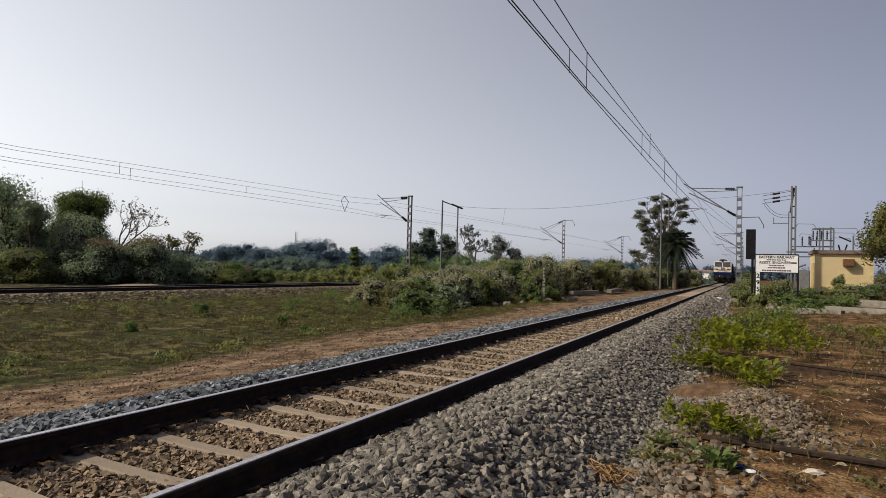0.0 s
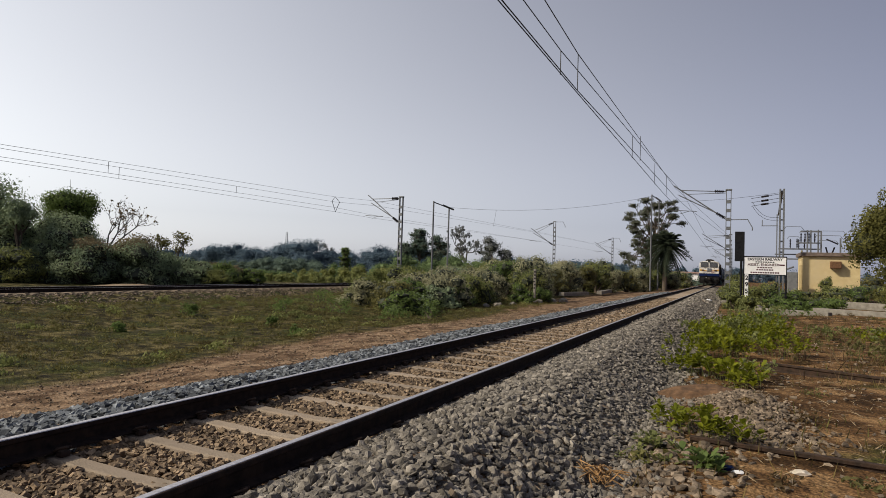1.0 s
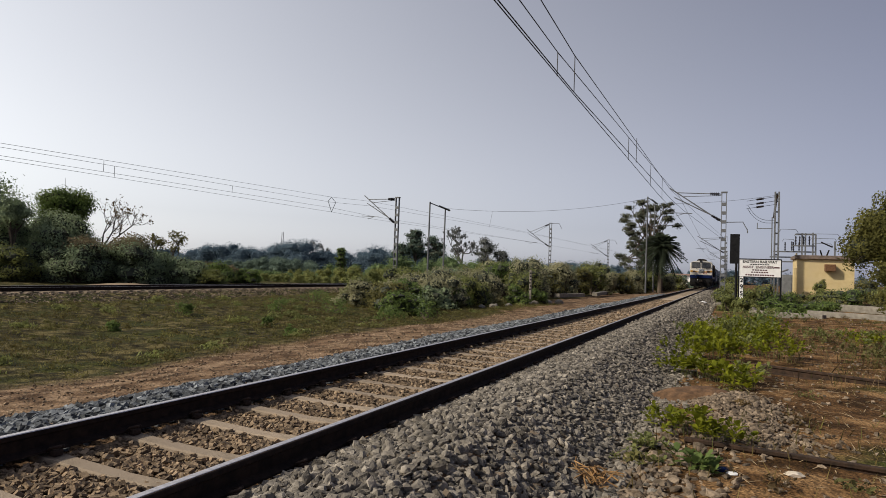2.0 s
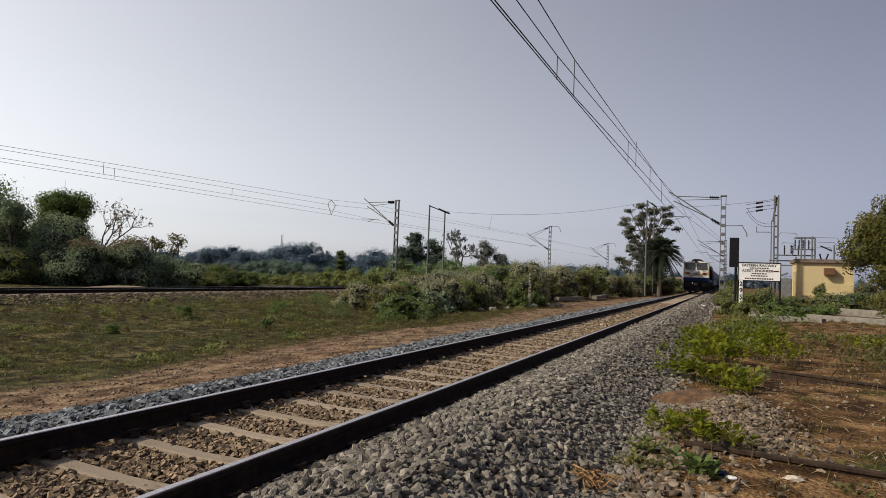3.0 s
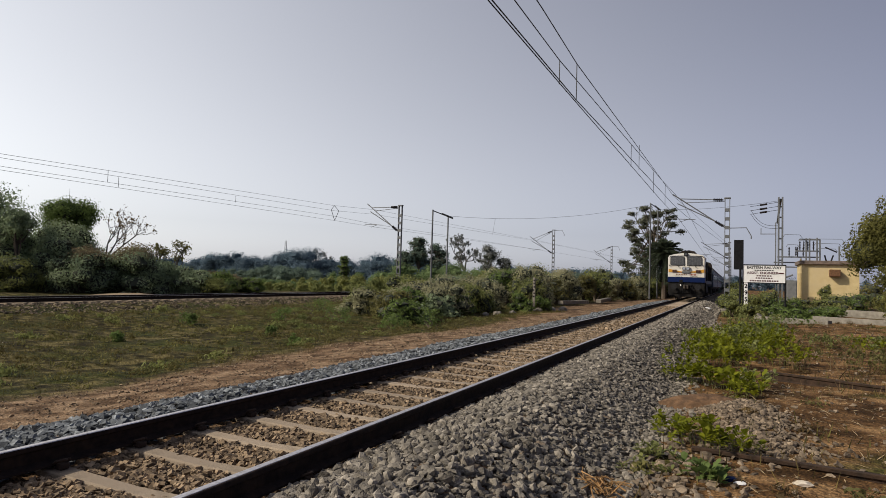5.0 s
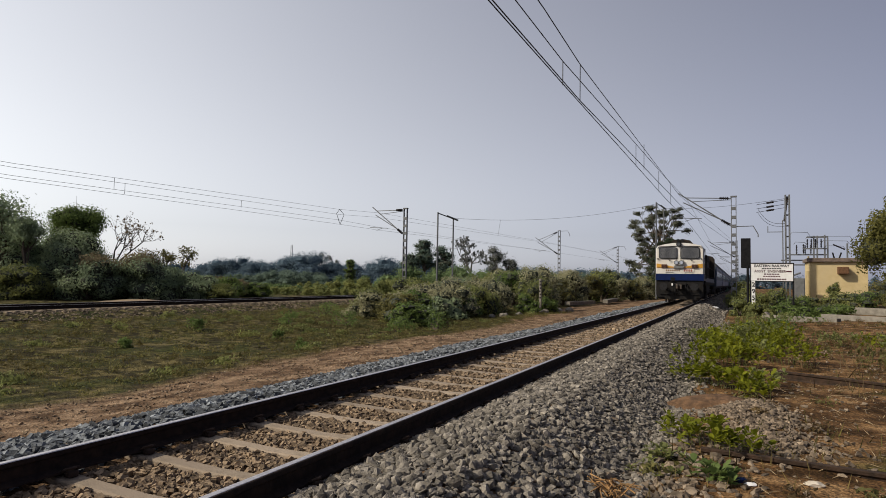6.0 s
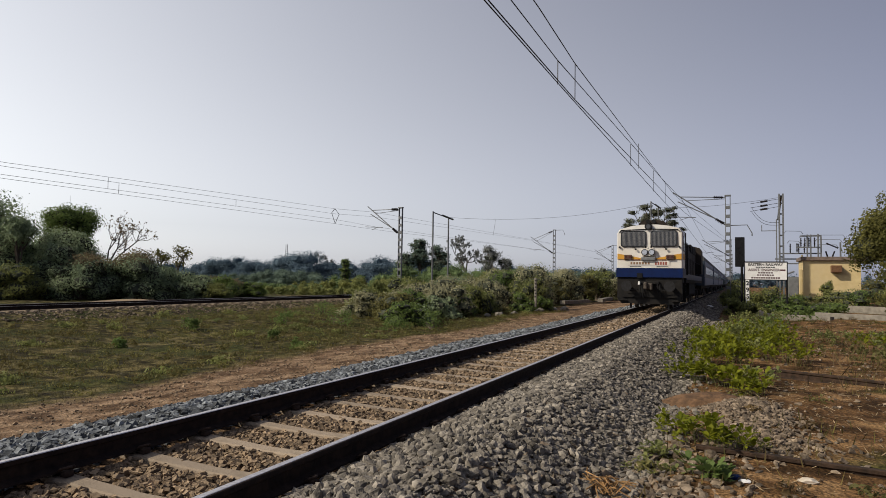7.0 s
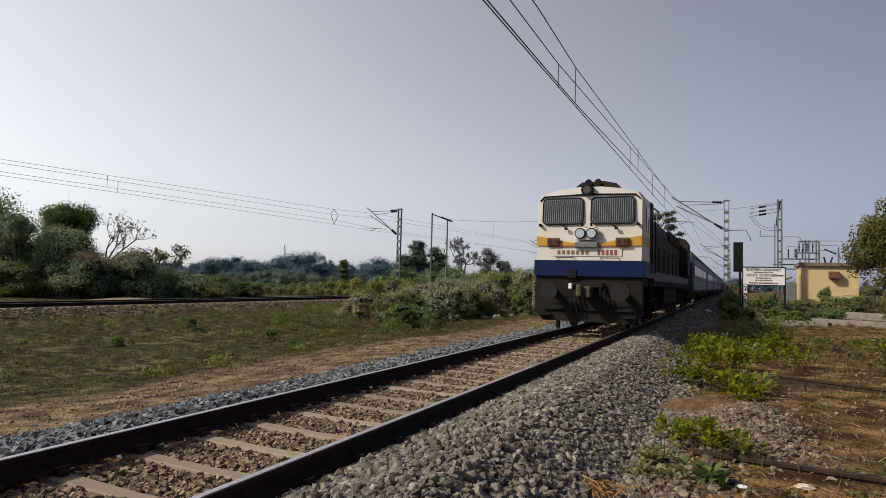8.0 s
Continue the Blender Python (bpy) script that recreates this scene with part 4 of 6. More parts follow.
def pole_pair(x, y, dx, dy, z0, h1, h2, label):
    g = thing("pole_pair", pose(x, y, z0), label, "pole")
    part("pole", Shape().tube((0, 0, 0), (0, 0, h1), 0.10, 0.08, 10), M["galv"], g)
    part("pole", Shape().tube((dx, dy, 0), (dx, dy, h2), 0.10, 0.08, 10), M["galv"], g)
    part("crossbar", Shape().tube((0, 0, h1 - 0.1), (dx, dy, h2 - 0.1), 0.06, n=8), M["galv"], g)
    part("insulator", Shape().tube((dx * 0.6, dy * 0.6, (h1 * 0.4 + h2 * 0.6) - 0.05), (dx * 1.3, dy * 1.3, h2 - 0.1), 0.11, n=8), M["insulator"], g)
    return g


pole_pair(-24.4, 56.8, -0.55, 5.0, -0.8, 9.1, 9.0, "pair of slim grey steel poles joined by a crossbar")
pole_pair(-5.6, 80, 0.25, 6.0, -0.6, 12.0, 12.1, "pair of tall grey steel poles joined at the top")
wire("feeder_wire", [(-25.1, 62, 8.2), (-5.6, 80, 11.2)], 0.014, "long thin feeder wire slung between poles", 0.9)
wire("feeder_wire", [(-5.3, 86, 11.3), (7.2, 58.5, 8.6)], 0.014, "long thin feeder wire slung between poles", 0.3)
tagged(part("dropper", Shape().path([(-20.9, 65.9, 8.27), (-21.0, 65.9, 7.6), (-21.2, 65.9, 6.4)], 0.012, 5), M["wire"]), "short loose wire hanging from a feeder", "cable")

# ---- signal, board and number post ----
sg = thing("signal", pose(4.05, 41.3, -0.5), "black backed colour light signal on a slim post", "railway signal")
part("post", Shape().tube((0.10, 0, 0), (0.10, 0, 3.0), 0.07, n=10), M["black"], sg)
part("backboard", Shape().box((0, 0, 3.73), (0.53, 0.10, 1.80), 0.02), M["black"], sg, "tall black signal backboard")
part("light_unit", Shape().box((0, 0.18, 3.7), (0.4, 0.3, 1.6), 0.04), M["black"], sg)

bd = thing("notice_board", pose(5.36, 40, -0.5, 0, 0, 0), "white lettered railway notice board on two black posts", "sign")
part("panel", Shape().box((0, 0, 2.57), (2.16, 0.04, 1.0), 0.005), M["sign_white"], bd, "white enamel panel")
fr = Shape()
for z in (2.05, 3.09):
    fr.box((0, -0.01, z), (2.22, 0.07, 0.05))
for x in (-1.10, 1.10):
    fr.box((x, -0.01, 2.57), (0.05, 0.07, 1.04))
part("frame", fr, M["black"], bd, "black board frame")
for x in (-1.08, 1.08):
    part("post", Shape().box((x, 0.03, 1.3), (0.08, 0.08, 2.6), 0.01), M["black"], bd)
letters("lettering", "EASTERN RAILWAY", 0.205, M["black"], bd, pose(0.0, -0.024, 2.93, 90))
letters("lettering", "ASSIST. ENGINEER", 0.20, M["sign_red"], bd, pose(-0.08, -0.024, 2.62, 90))
for z, w, h in ((2.78, 1.0, 0.06), (2.46, 0.8, 0.07), (2.33, 0.9, 0.07), (2.17, 1.5, 0.08)):
    k = int(w / 0.12)
    for j in range(k):
        part("writing_bar", Shape().box((-w / 2 + (j + 0.5) * w / k, -0.022, z), (w / k * 0.72, 0.008, h)), M["sign_red"] if z < 2.5 else M["black"], bd)
part("writing_bar", Shape().box((0.87, -0.022, 2.62), (0.28, 0.008, 0.08)), M["sign_red"], bd)

npst = thing("number_post", pose(4.42, 39.7, -0.5), "narrow white post with painted black figures", "marker post")
part("plate", Shape().box((0, 0, 1.3), (0.19, 0.05, 1.5), 0.01), M["sign_white"], npst)
part("stake", Shape().box((0, 0.04, 0.5), (0.06, 0.05, 1.0)), M["black"], npst)
for ch, z in (("2", 1.84), ("9", 1.46), ("5", 1.08)):
    letters("figure", ch, 0.34, M["black"], npst, pose(0, -0.034, z, 90))

# ---- hut and switching station ----
hut = thing("hut", pose(9.0, 60, -0.4), "small yellow limewashed railway hut with a flat roof", "hut")
W, D, H = 4.1, 4.0, 3.75
for c, s in (((W / 2, 0.1, H / 2), (W, 0.2, H)), ((W / 2, D - 0.1, H / 2), (W, 0.2, H)), ((0.1, D / 2, H / 2), (0.2, D - 0.4, H)), ((W - 0.1, D / 2, H / 2), (0.2, D - 0.4, H))):
    part("wall", Shape().box(c, s), M["hut_yellow"], hut)
part("roof", Shape().box((W / 2, D / 2, H + 0.16), (W + 0.34, D + 0.5, 0.32), 0.03), M["hut_slab"], hut, "weathered brown concrete roof slab")
part("vent_box", Shape().box((2.35, -0.30, 3.05), (0.75, 0.62, 0.58), 0.03), M["rust"], hut, "rusty brown box high on the wall")
part("corner_pier", Shape().box((-0.12, 0.4, 1.5), (0.26, 0.5, 3.0), 0.02), M["hut_yellow"], hut)
part("roof_pipe", Shape().tube((-0.05, 0.2, H + 0.1), (-0.05, 0.2, H + 0.5), 0.07, n=8), M["hut_yellow"], hut)


def h_column(name, x, y, z0, h, w, label, d=0.3):
    g = thing(name, pose(x, y, z0), label, "railway mast")
    for e in (-w / 2, w / 2):
        part("leg", Shape().box((e, 0, h / 2), (0.12, d, h), 0.01), M["galv"], g)
    for k in range(int(h / 0.9)):
        part("batten", Shape().box((0, 0, 0.5 + k * 0.9), (w, 0.03, 0.12)), M["galv"], g)
    return g


mc = h_column("dead_end_mast", 7.32, 58.4, -0.5, 9.4, 0.28, "heavy grey anchor mast with insulator strings")
for e in (-0.16, 0.16):
    part("far_leg", Shape().box((0.95 + e, 20.6, 4.6), (0.10, 0.3, 9.2), 0.01), M["galv"], mc, "second anchor column further back")
part("crossbeam", Shape().tube((0.0, 0.1, 9.2), (0.95, 20.6, 9.15), 0.10, n=6), M["galv"], mc)
part("bracket", Shape().box((-0.9, 0, 6.3), (1.2, 0.06, 0.06)).box((-1.45, 0, 6.55), (0.06, 0.06, 0.5)), M["galv"], mc)
for k, z in enumerate((9.0, 8.65, 8.35)):
    part("insulator", Shape().tube((-0.15, 0, z - 0.02), (-2.3, 0, z - 0.36), 0.018, n=6).tube((-1.0, 0, z - 0.16), (-1.55, 0, z - 0.24), 0.085, n=10), M["insulator"], mc, "dark insulator string")
for z0, z1, o in ((8.3, 6.9, 0.0), (8.0, 6.7, 0.3)):
    part("jumper", Shape().path([(-2.2 + 2.0 * u, o, z0 + (z1 - z0) * (1 - (1 - u) ** 3) + 0.1 * u) for u in (0, 0.12, 0.25, 0.4, 0.55, 0.7, 0.85, 1)], 0.016, 5), M["wire"], mc)
part("lamp", Shape().tube((0.2, -0.2, 2.6), (0.9, -0.2, 2.9), 0.07, n=8), M["galv"], mc)

gt = thing("switching_gantry", pose(8.2, 72, -0.5), "grey steel switchyard gantry carrying insulators and busbars", "gantry")
for x, h in ((2.25, 6.9), (2.55, 6.9), (3.2, 6.95), (3.45, 6.7), (5.1, 6.1)):
    part("column", Shape().box((x, 0, h / 2), (0.13, 0.2, h), 0.01), M["galv"], gt)
for xa, xb, z, y in ((-0.6, 2.7, 3.95, 0.0), (-0.6, 2.7, 4.45, 0.9), (-0.3, 3.5, 5.0, 0.4), (1.3, 3.5, 5.6, 0.0), (1.6, 3.5, 6.75, 0.0)):
    part("beam", Shape().box(((xa + xb) / 2, y, z), (xb - xa, 0.12, 0.13), 0.01), M["galv"], gt)
for x, z in ((0.75, 5.05), (1.35, 5.1), (1.7, 5.65), (2.05, 5.65), (2.4, 5.65), (2.9, 5.65), (1.5, 5.05), (2.0, 5.05)):
    s = Shape().tube((x, 0.1, z), (x, 0.1, z + 0.95), 0.05, n=7)
    for k in range(5):
        s.tube((x, 0.1, z + 0.15 + k * 0.16), (x, 0.1, z + 0.21 + k * 0.16), 0.085, n=9)
    part("insulator", s, M["insulator"], gt)
for k, (xa, xb, z) in enumerate(((0.2, 1.9, 7.3), (0.5, 1.7, 6.3), (1.6, 5.6, 6.9), (3.0, 5.4, 6.45), (3.3, 5.1, 5.95))):
    part("busbar", Shape().path([(xa, 0.3 * k, z - 0.25), (xa + 0.15, 0.3 * k, z), (xb - 0.2, 0.3 * k, z - 0.05), (xb, 0.3 * k, z - 0.35)], 0.025, 5), M["galv"], gt)
part("switch_arm", Shape().tube((3.9, 0, 6.0), (4.9, 0, 5.5), 0.07, n=7), M["insulator"], gt)
part("transformer", Shape().box((4.2, 0, 4.3), (0.9, 0.7, 0.7), 0.06).tube((4.0, 0, 4.6), (3.85, 0, 5.2), 0.07, n=8).tube((4.4, 0, 4.6), (4.6, 0, 5.2), 0.07, n=8), M["loco_dark"], gt, "dark pole-mounted transformer")

cb = thing("switch_cabinet", pose(8.15, 58.5, -0.45), "narrow grey steel cabinet beside the hut", "cabinet")
part("body", Shape().box((0, 0, 1.25), (0.75, 0.7, 2.3), 0.03), M["cabinet_grey"], cb)
part("door", Shape().box((0, -0.36, 1.25), (0.62, 0.03, 2.0), 0.01), M["cabinet_grey"], cb)
part("plinth", Shape().box((0, 0, 0.05), (0.85, 0.8, 0.2), 0.02), M["concrete"], cb)
stn = thing("station_building", pose(-14, 232, -0.8), "distant pale station shed with a reddish roof", "building")
part("wall", Shape().box((0, 0, 1.7), (15, 6, 3.4)), M["sign_white"], stn)
part("roof", Shape().prism([(-8, 3.4), (8, 3.4), (7.4, 3.9), (-7.4, 3.9)], "y", -3.6, 3.6), M["dusty_red"], stn, "dull red shed roof")

# ---- concrete beams, old rails and stones ----
def beam(x0, y0, x1, y1, z, w, h, label, name="concrete_beam", material=None, cat="beam"):
    c = ((x0 + x1) / 2, (y0 + y1) / 2, z)
    ln = math.hypot(x1 - x0, y1 - y0)
    ob = part(name, Shape().box((0, 0, 0), (ln, w, h), 0.02), material or M["concrete"])
    ob.matrix_basis = pose(*c, rng.uniform(-3, 3), 0, math.degrees(math.atan2(y1 - y0, x1 - x0)))
    return tagged(ob, label, cat)


LB = "pale weathered concrete beam lying in the weeds"
beam(9.4, 43.0, 15.0, 38.5, -0.08, 0.5, 0.42, LB)
beam(7.6, 37.5, 14.0, 34.5, -0.30, 0.5, 0.36, LB)
beam(4.9, 36.6, 8.0, 35.0, -0.38, 0.5, 0.32, LB)
beam(-10.2, 54.5, -9.0, 59.6, -0.62, 0.5, 0.34, "pale concrete slab lying on bare soil")
beam(-8.4, 62.5, -8.9, 71, -0.58, 0.5, 0.34, "pale concrete slab lying on bare soil")


def old_rail(x0, y0, x1, y1, sink):
    ob = part("old_rail", Shape().prism([(a, b + 0.10) for a, b in rail_outline(0)], "y", 0, math.hypot(x1 - x0, y1 - y0)), M["old_rust"])
    ob.matrix_basis = pose(x0, y0, max(gz(x0 + (x1 - x0) * k / 8, y0 + (y1 - y0) * k / 8) for k in range(9)) - sink, 0, 0, math.degrees(math.atan2(-(x1 - x0), y1 - y0)))
    return tagged(ob, "rusty disused rail half buried in dry soil", "rail")


old_rail(4.25, 13.95, 9.5, 11.3, 0.07)
old_rail(3.35, 7.10, 8.5, 6.65, 0.035)

# kilometre stone among the bushes
ks = thing("kilometre_post", pose(-8.62, 41.0, -0.5), "white concrete post with worn dark marks in the bushes", "marker post")
part("shaft", Shape().box((0, 0, 1.0), (0.17, 0.12, 2.0), 0.02), M["concrete"], ks)
for k in range(6):
    part("writing_bar", Shape().box((rng.uniform(-0.03, 0.03), -0.062, 0.7 + k * 0.22), (0.11, 0.006, 0.10)), M["black"], ks)

# ---- plants ----
def cube_ball(k=3):
    """A ball of squares, k to the edge."""
    t = np.linspace(-1, 1, k + 1)
    vs, fs = [], []
    for ax in range(3):
        for sg in (-1, 1):
            o = len(vs)
            for a in t:
                for b in t:
                    q = [0, 0, 0]
                    q[ax], q[(ax + 1) % 3], q[(ax + 2) % 3] = sg, a * sg, b
                    vs.append(q)
            fs += [(o + i * (k + 1) + j, o + (i + 1) * (k + 1) + j, o + (i + 1) * (k + 1) + j + 1, o + i * (k + 1) + j + 1) for i in range(k) for j in range(k)]
    v = np.array(vs, float)
    return v / np.linalg.norm(v, axis=1)[:, None], np.array(fs)


BALL_V, BALL_F = cube_ball()


def leaf_cloud(blobs, n, size, clumps=34, spread_r=0.25, long=1.0, jitter=0.55, core=0.0):
    """Small pointed leaves gathered in clumps on the shells of ellipsoids (cx, cy, cz, rx, ry, rz); core: how far
    each ellipsoid is filled by an added inner ball, which crown() colours dark as shade."""
    blobs = np.asarray(blobs, float)
    w = (blobs[:, 3] * blobs[:, 4] * blobs[:, 5]) ** (2 / 3)
    pick = rng.choice(len(blobs), n, p=w / w.sum())
    dirs = rng.normal(size=(len(blobs), clumps, 3))
    dirs /= np.linalg.norm(dirs, axis=2)[..., None]
    dirs *= rng.uniform(0.55 if core else 0.45, 1.0, (len(blobs), clumps, 1))
    c = dirs[pick, rng.integers(0, clumps, n)]
    off = np.clip(rng.normal(size=(n, 3)), -1.5, 1.5) * spread_r
    p = blobs[pick, :3] + (c + off) * blobs[pick, 3:]
    nrm = (c + off) / np.maximum(np.linalg.norm(c + off, axis=1)[:, None], 0.1) + rng.normal(size=(n, 3)) * jitter
    nrm /= np.linalg.norm(nrm, axis=1)[:, None]
    tan = np.cross(nrm, rng.normal(size=(n, 3)))
    tan /= np.linalg.norm(tan, axis=1)[:, None]
    bit = np.cross(nrm, tan)
    s = (size * rng.uniform(0.5, 1.4, n) * 0.5)[:, None]
    v = np.stack([p - tan * s * long, p + bit * s * 0.5 + nrm * s * 0.15, p + tan * s * long, p - bit * s * 0.5 + nrm * s * 0.15], 1).reshape(-1, 3)
    f = np.arange(n * 4).reshape(n, 4)
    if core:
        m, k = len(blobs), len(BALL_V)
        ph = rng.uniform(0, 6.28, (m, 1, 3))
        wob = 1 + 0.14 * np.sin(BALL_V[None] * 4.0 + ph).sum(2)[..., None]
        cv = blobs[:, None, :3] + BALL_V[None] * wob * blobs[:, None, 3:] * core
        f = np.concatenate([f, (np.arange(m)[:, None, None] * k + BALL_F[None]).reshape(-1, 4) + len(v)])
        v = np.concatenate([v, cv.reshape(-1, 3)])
    return v, f


def crown(name, parent, blobs, n, size, material, label="", **kw):
    v, f = leaf_cloud(blobs, n, size, **kw)
    me = raw_mesh(name, v, f, material)
    # the inner balls get the dark colour that stands for shaded gaps
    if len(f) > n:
        me.materials.append(M["shade_core"])
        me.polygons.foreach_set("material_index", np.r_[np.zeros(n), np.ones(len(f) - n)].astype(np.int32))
    ob = new(name, me)
    ob.parent = parent
    if label:
        tagged(ob, label)
    return ob


def limbs(h, r, blobs, bark, parent, bend=0.3):
    s = Shape()
    mid = [Vector((rng.uniform(-bend, bend) * k / 3, rng.uniform(-bend, bend) * k / 3, h * k / 4)) for k in range(5)]
    for k in range(4):
        s.tube(mid[k], mid[k + 1], r * (1 - k * 0.18), r * (1 - (k + 1) * 0.18), 8)
    for b in blobs:
        p = mid[int(rng.integers(2, 5))]
        q = Vector(b[:3])
        j = p.lerp(q, 0.5) + Vector(rng.uniform(-0.3, 0.3, 3))
        s.tube(p, j, r * 0.4, r * 0.26, 6)
        s.tube(j, q, r * 0.26, r * 0.07, 6)
        for _ in range(3):
            e = q + Vector(rng.normal(size=3)) * (b[3] * 0.5)
            s.tube(j.lerp(q, 0.6), e, r * 0.13, r * 0.04, 5)
    return part("trunk", s, bark, parent)


def tree(x, y, h, blobs, n, size, leafm, bark, label, name="tree", z=None, trunk_r=None, **kw):
    t = thing(name, pose(x, y, gz(x, y) - 0.1 if z is None else z), label, "tree")
    limbs(h * 0.72, trunk_r or h * 0.028, blobs, bark, t)
    crown("crown", t, blobs, n, size, leafm, **kw)
    return t


def round_blobs(h, w, k, low=0.35):
    """Ellipsoids that make up an uneven crown h high and w wide."""
    out = []
    for _ in range(k):
        u = rng.uniform(0, 1)
        z = h * (low + (0.92 - low) * u)
        rr = w / 2 * (1 - 0.65 * abs(u - 0.4)) * rng.uniform(0.2, 0.75)
        a = rng.uniform(0, 2 * math.pi)
        s = w * rng.uniform(0.16, 0.28)
        out.append((math.cos(a) * rr, math.sin(a) * rr, z, s, s, s * rng.uniform(0.6, 0.9)))
    return out


def bush(x, y, h, w, n, size, leafm, label, name="bush", lumps=14, **kw):
    t = thing(name, pose(x, y, gz(x, y) - 0.05), label, "bush")
    blobs = []
    for _ in range(lumps):
        u, a, e = rng.uniform(0.12, 0.80), rng.uniform(0, 2 * math.pi), math.sqrt(rng.uniform(0, 1))
        q = 0.40 * w * math.sqrt(1 - 0.75 * u * u) * e
        r = rng.uniform(0.13, 0.24)
        blobs.append((math.cos(a) * q, math.sin(a) * q, h * u, w * r, w * r, min(h * 0.26, w * r) * rng.uniform(0.75, 1.0)))
    s = Shape()
    for b in blobs[:8]:
        s.tube((rng.uniform(-0.1, 0.1), rng.uniform(-0.1, 0.1), 0), b[:3], 0.03 * h, 0.008 * h, 5)
    part("stems", s, M["bark"], t)
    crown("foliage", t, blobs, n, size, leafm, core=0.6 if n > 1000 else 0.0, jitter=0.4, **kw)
    return t


# dense trees behind the second track: (x, y, height, width, foliage, crown base as a share of the height, core)
def grove(label, rows, per, size):
    for x, y, h, w, lm, low, core in rows:
        tree(x, y, h, round_blobs(h, w, 20, low), per, size, M[lm], M["bark"], label, clumps=70, spread_r=0.24, core=core, jitter=0.25)


grove("tall thin-crowned tree behind the far railway bank", ((-46.2, 27.0, 7.9, 5.6, "leaf_deep_haze", 0.50, 0.0), (-43.9, 27.4, 6.4, 3.0, "leaf_deep_haze", 0.66, 0.0)), 5200, 0.22)
grove("sunlit round-crowned green tree above the thicket", ((-46.8, 33.0, 7.7, 4.9, "leaf_green", 0.60, 0.5),), 14000, 0.20)
grove("dark rounded tree among the thicket", ((-43.2, 31.0, 4.9, 5.8, "leaf_deep_haze", 0.30, 0.62), (-47.6, 28.5, 4.4, 6.0, "leaf_deep_haze", 0.12, 0.62), (-50.5, 25.0, 5.0, 6.5, "leaf_deep_haze", 0.12, 0.62), (-48.8, 33.0, 4.9, 6.0, "leaf_deep_haze", 0.12, 0.62)), 17000, 0.20)
grove("dense green tree deeper in the wood", ((-57, 33, 5.2, 8, "leaf_deep_haze", 0.1, 0.62), (-60, 25, 5.0, 9, "leaf_deep_haze", 0.1, 0.62), (-64, 36, 5.2, 10, "leaf_deep_haze", 0.1, 0.62)), 11000, 0.24)


def thicket(x, y, h, w, lm, cap=None):
    """A dome of shrub and creeper down to the ground."""
    t = thing("thicket", pose(x, y, gz(x, y) - 0.1), "broad dome of shrubs overgrown with creeper", "bush")
    blobs = []
    for k in range(24):
        a, u = rng.uniform(0, 2 * math.pi), rng.uniform(0.0, 0.9)
        r = w * 0.36 * math.sqrt(1 - u * u * 0.9) * rng.uniform(0.3, 1)
        s = w * rng.uniform(0.15, 0.22)
        blobs.append((math.cos(a) * r, math.sin(a) * r, h * (0.08 + 0.76 * u), s, s, min(h * 0.2, s)))
    s = Shape()
    for b in blobs[:7]:
        s.tube((rng.uniform(-0.5, 0.5), rng.uniform(-0.5, 0.5), 0), b[:3], 0.07, 0.02, 5)
    part("stems", s, M["bark"], t)
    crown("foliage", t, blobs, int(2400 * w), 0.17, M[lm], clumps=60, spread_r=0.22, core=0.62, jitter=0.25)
    if cap:
        crown("creeper", t, [(b[0] * 0.9, b[1] * 0.9, b[2] + h * 0.10, b[3], b[4], b[5] * 0.8) for b in sorted(blobs, key=lambda q: -q[2])[:5]], 3600, 0.18, M[cap], "dry brown creeper over the top")
    return t


for x, y, h, w, lm, cap in ((-40.6, 30.2, 3.6, 5.4, "leaf_deep_haze", "leaf_creeper"), (-39.2, 34.0, 4.0, 6.4, "leaf_deep_haze", "leaf_creeper"), (-41.6, 33.0, 3.5, 5.0, "leaf_deep_haze", None), (-37.6, 35.8, 3.2, 4.4, "leaf_deep_haze", None), (-44.0, 28.8, 3.4, 5.0, "leaf_deep_haze", None), (-37.0, 40.0, 2.3, 4.4, "leaf_green", None), (-36.8, 37.0, 2.6, 4.4, "leaf_deep_haze", None), (-42.6, 26.6, 2.9, 5.0, "leaf_olive", None), (-45.5, 23.6, 3.2, 6.0, "leaf_deep_haze", None), (-49.5, 22.0, 4.4, 7.5, "leaf_deep_haze", None), (-41.8, 44.0, 2.0, 4.4, "leaf_olive", "leaf_creeper"), (-39.6, 44.6, 2.1, 2.4, "leaf_creeper", None), (-38.6, 46.0, 1.7, 3.4, "leaf_green", None), (-38.5, 41.0, 2.0, 5.0, "leaf_olive", None), (-35.0, 38.0, 1.5, 3.4, "leaf_olive", None)):
    thicket(x, y, h, w, lm, cap)

# bare trees with a few hanging leaves
def bare_tree(x, y, first, r, depth, label, leaves, size, lean=0.12, open_r=0.62, leafm="leaf_brown"):
    t = thing("bare_tree", pose(x, y, gz(x, y) - 0.05), label, "tree")
    s, tips = Shape(), []

    def fork(p, d, ln, rr, k):
        q = p + d * ln
        s.tube(p, q, rr, rr * 0.68, 6 if k > 2 else 4)
        if k == 0:
            tips.append(q)
            return
        for _ in range(3 if k > 2 else 2):
            e = (d + Vector(rng.normal(size=3)) * open_r + Vector((0.06, 0, 0.28))).normalized()
            fork(q, e, ln * rng.uniform(0.5, 0.8), rr * 0.6, k - 1)

    fork(Vector((0, 0, 0)), Vector((lean, 0, 1)).normalized(), first, r, depth)
    part("trunk", s, M["bark_pale"], t)
    crown("foliage", t, [(*q, 0.25, 0.25, 0.35) for q in tips[::2]], leaves, size, M[leafm], clumps=4)
    return t


